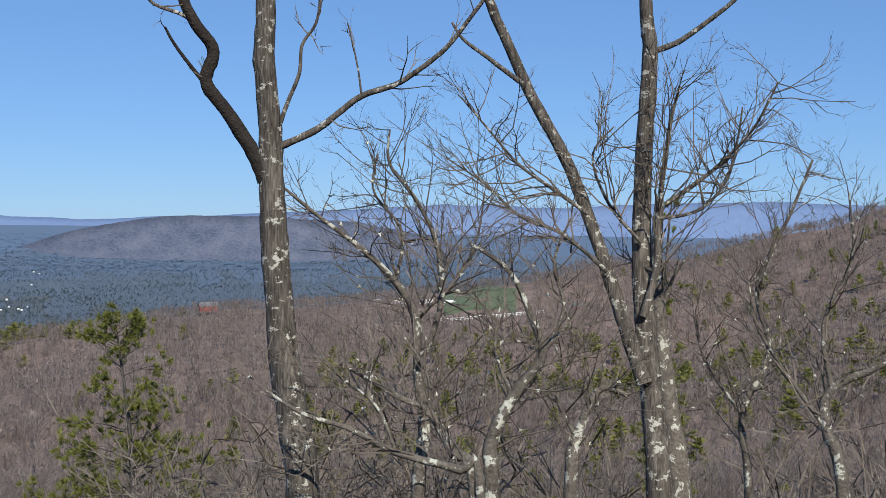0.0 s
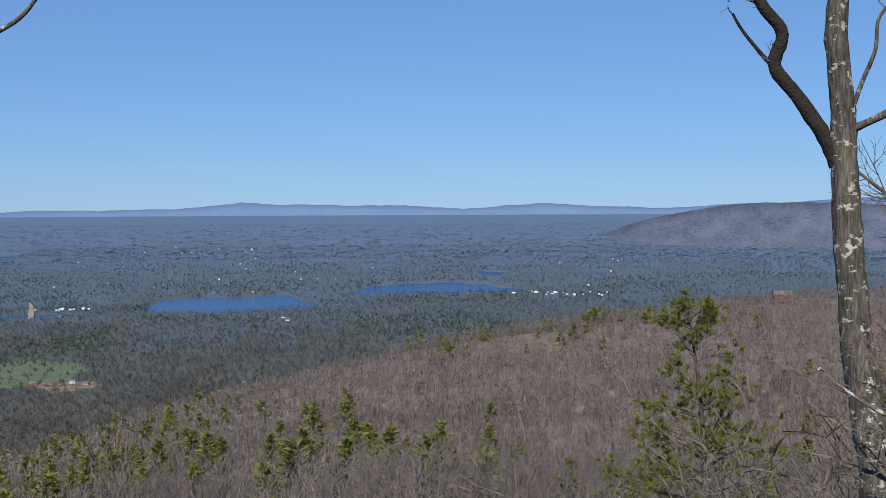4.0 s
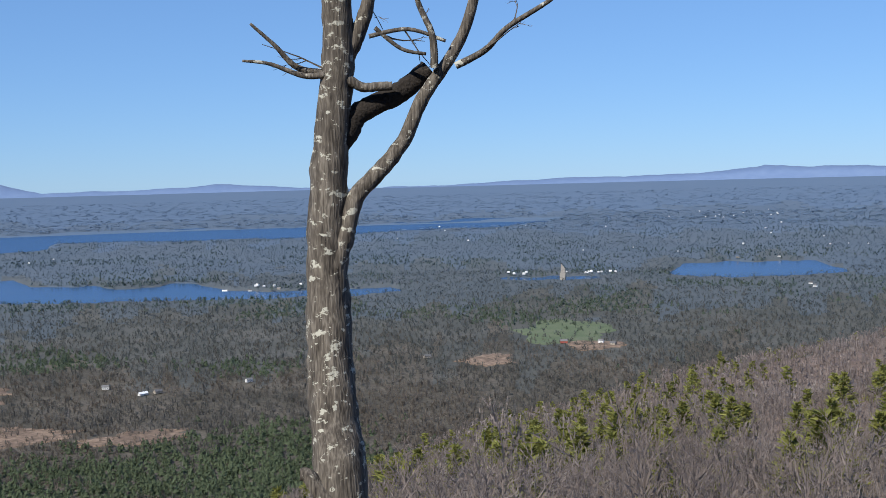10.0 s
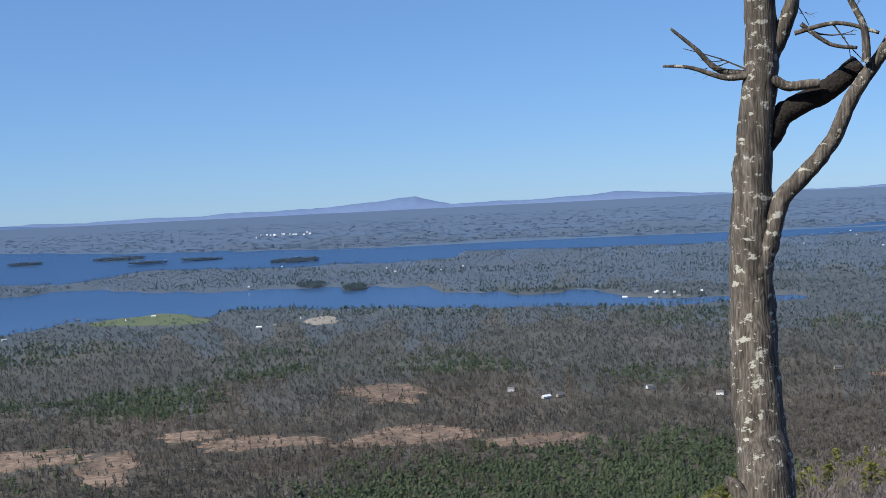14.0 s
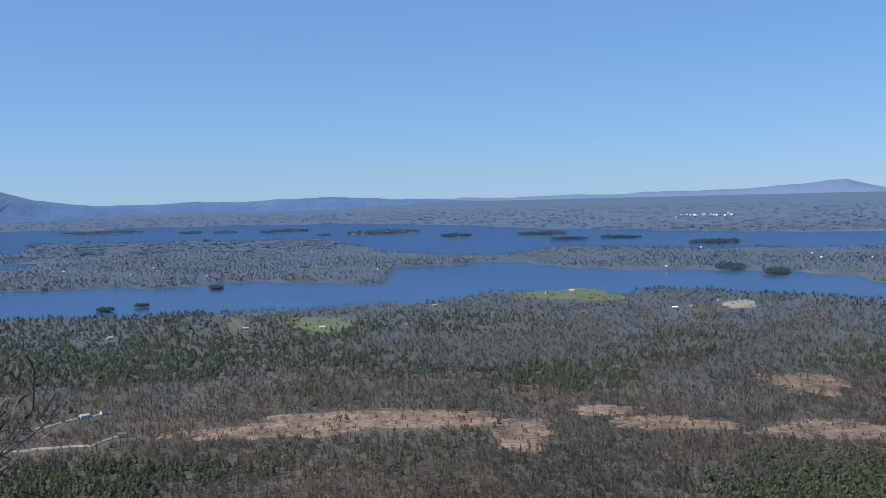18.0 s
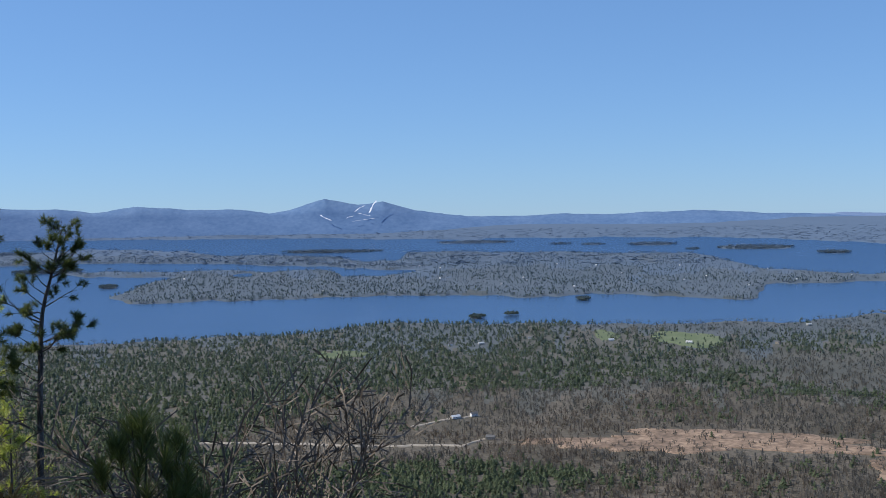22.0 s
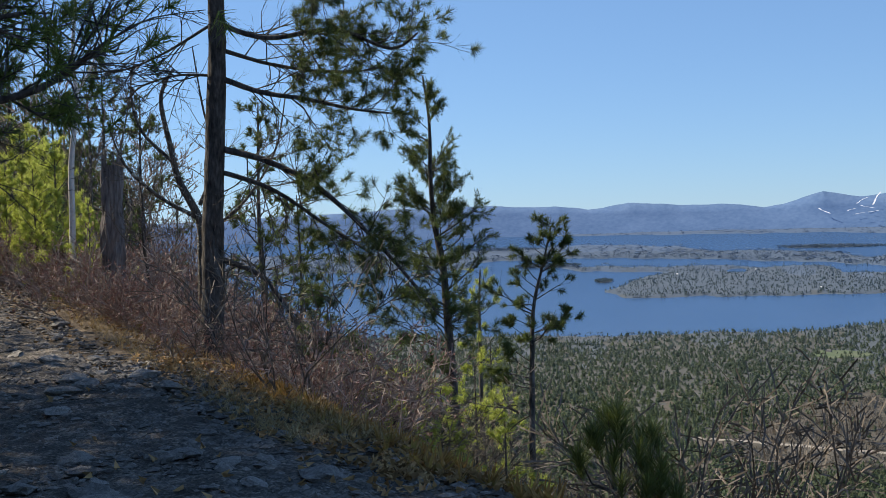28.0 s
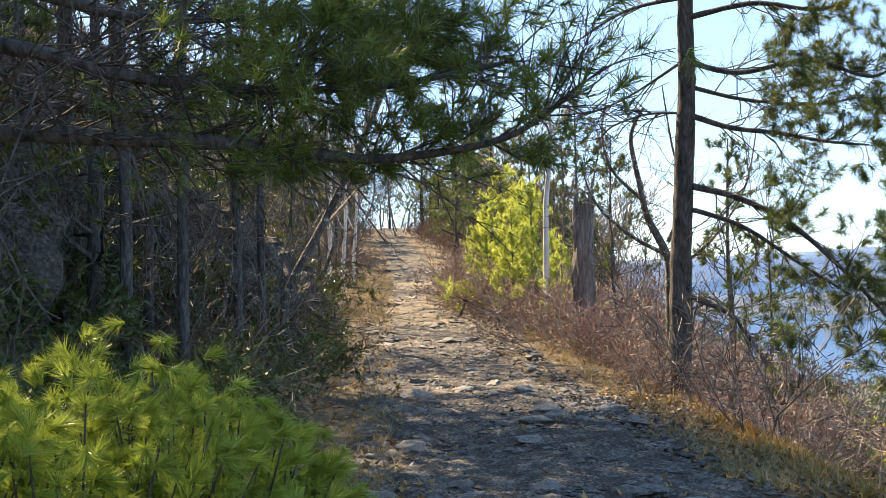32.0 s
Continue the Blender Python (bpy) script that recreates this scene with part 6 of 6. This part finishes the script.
def strew(n, u0, u1, s0, s1, power=1.5):
    u, s_ = u0 + (u1 - u0) * g.random(n) ** power, g.uniform(s0, s1, n)
    x, y = u * pd[0] + s_ * ps[0], u * pd[1] + s_ * ps[1]
    return np.stack([x, y, ground_z(x, y) + 0.03], -1)


up = np.array([[0.0, 0, 1]])
P = np.concatenate([strew(1000, 8, 40, 2.5, 3.7), strew(900, 6, 60, -1.0, 0.1), strew(500, 25, 42, -0.9, 0.3, 1.0)])
part("dry_grass", needles(g, P, np.repeat(up, len(P), 0), 9, 0.16, 0.003, 0.0, 0.9), M_GRASS)
tagged(bpy.data.objects["dry_grass"], "tufts of dry tan grass beside the trail", "grass", kind="stuff")
P = np.concatenate([strew(2600, 6.5, 14, 2.7, 5.5), strew(600, 6, 30, 2.4, 4.2), strew(1200, 6, 30, -1.6, 0.2), strew(120, 6, 25, 0, 3)])
n = len(P)
V, F = needles(g, P, unit(np.concatenate([g.normal(size=(n, 2)), 0.25 * np.ones((n, 1))], 1)), 2, 0.07, 0.022, 0.0, 0.5)
M_COVER = material("ground_cover", [(0.2, 0.13, 0.03), (0.38, 0.21, 0.06), (0.3, 0.27, 0.07)], 2.5, 0.55, 0, 5, 0.3, 0.5, island=True, through=0.35)
Q = np.concatenate([strew(900, 5.5, 12, 3.1, 6.4, 1.0), strew(500, 11, 20, 3.4, 6.0, 1.0)])
part("ground_cover", needles(g, Q, np.repeat(up, len(Q), 0), 9, 0.15, 0.016, 0.0, 1.1), M_COVER)
tagged(bpy.data.objects["ground_cover"], "low orange-brown and olive leafy ground cover", "plants", kind="stuff")
part("fallen_leaves", (V + [0, 0, 0.02], F), M_LEAF)
tagged(bpy.data.objects["fallen_leaves"], "brown fallen leaves strewn along the trail", "leaves", kind="stuff")
P = np.concatenate([strew(15000, 5, 36, -0.3, 2.4, 1.5), strew(4000, 5, 14, 1.8, 3.3, 1.3)])
octa = (np.array([[1, 0, 0], [-1, 0, 0], [0, 1, 0], [0, -1, 0], [0, 0, 0.6], [0, 0, -0.6]]) * 1.0, np.array([[0, 2, 4], [2, 1, 4], [1, 3, 4], [3, 0, 4], [2, 0, 5], [1, 2, 5], [3, 1, 5], [0, 3, 5]]))
part("gravel", stamp(octa, P, (0.010 + 0.055 * g.random((len(P), 1)) ** 2.6) * g.uniform(0.5, 1.3, (len(P), 3)) * [1, 1, 0.7], g.uniform(0, 6.28, len(P))), M_SHARD)
tagged(bpy.data.objects["gravel"], "loose grey gravel on the trail", "gravel", kind="stuff")

# the pine on the open slope, seen past the first tree
MP = [(line(38, 14.6, -14.5, 14.76, -12.5, 14.9, -9.9, 15.3, -6.8, 15.56, -5.0), 0.11, 0.02)]
pine_tree("pine_tree", "open yellow-green pine on the brown hillside", MP, 360, auto=(84, 0.12, 0.99, 2.9, 0.7, 0.12), needle=0.19, width=0.018, tuft=18, kids=(6, 3), mat=M_SLOPE, lift=0.02)
pine_tree("pine_tree", "small yellow-green pine lower on the hillside", [(line(46, 17.5, -15, 17.6, -12.5, 17.7, -10.6), 0.08, 0.02)], 361, auto=(40, 0.15, 0.99, 1.6, 0.4, 0.15), needle=0.16, width=0.014, tuft=12, kids=(5, 2), mat=M_SLOPE)

pine_tree("pine_tree", "slim yellow-green pine behind the twin-stemmed tree", [(line(36, -10.6, -13, -10.64, -9.84, -10.72, -5.55, -10.79, -1.5, -11.02, 1.35), 0.1, 0.015)], 362, auto=(60, 0.12, 0.99, 1.0, 0.4, 0.2), needle=0.16, width=0.013, tuft=13, kids=(5, 2), mat=M_SLOPE)
for k, (a, r, h) in enumerate(((9.5, 60, 3.2), (5.2, 70, 3.6), (3.0, 58, 2.8), (-5.5, 66, 3.4), (-7.2, 74, 4.0), (11.5, 52, 2.6), (-14.5, 52, 3.2), (-16.5, 60, 3.6), (1.2, 80, 3.8), (12.8, 75, 4.2), (19.5, 62, 3.6), (21.5, 70, 3.8), (-2.5, 46, 2.2), (-9.0, 44, 2.6), (6.8, 48, 2.4), (-12.2, 56, 3.0), (0.2, 62, 3.0), (-4.2, 90, 4.2), (15.8, 88, 4.0), (24.0, 92, 4.4))):
    p, h = np.array(on_ground(a, r)), h * 1.75
    pine_tree("pine_tree", "yellow-green pine among bare trees on the slope", [(np.array([p - [0, 0, 0.2], p + [0.1, 0, h * 0.5], p + [0, 0.1, h]]), 0.06, 0.012)], 370 + k, auto=(30, 0.12, 0.99, h * 0.3, 0.4, 0.15), needle=0.2, width=0.022, tuft=14, kids=(4, 2), mat=M_SLOPE, group="pines on the near slope")

# woods beyond the end of the trail
a, r = spread(900, 146, 190, 30, 150)
ok = np.abs(side(a, r) - 1.4) > 3.0
P = polar(a, r)[ok]
forest("bare_trees", "leafless trees on the ridge past the trail", M_BARE2, near_bare, P, rg.uniform(4, 8, len(P)), 91)
a, r = spread(160, 148, 190, 45, 140)
ok = np.abs(side(a, r) - 1.4) > 3.5
P = polar(a, r)[ok]
forest("pine_trees", "dark pines on the ridge past the trail", M_NEEDLE, pines, P, rg.uniform(4, 8, len(P)), 92)
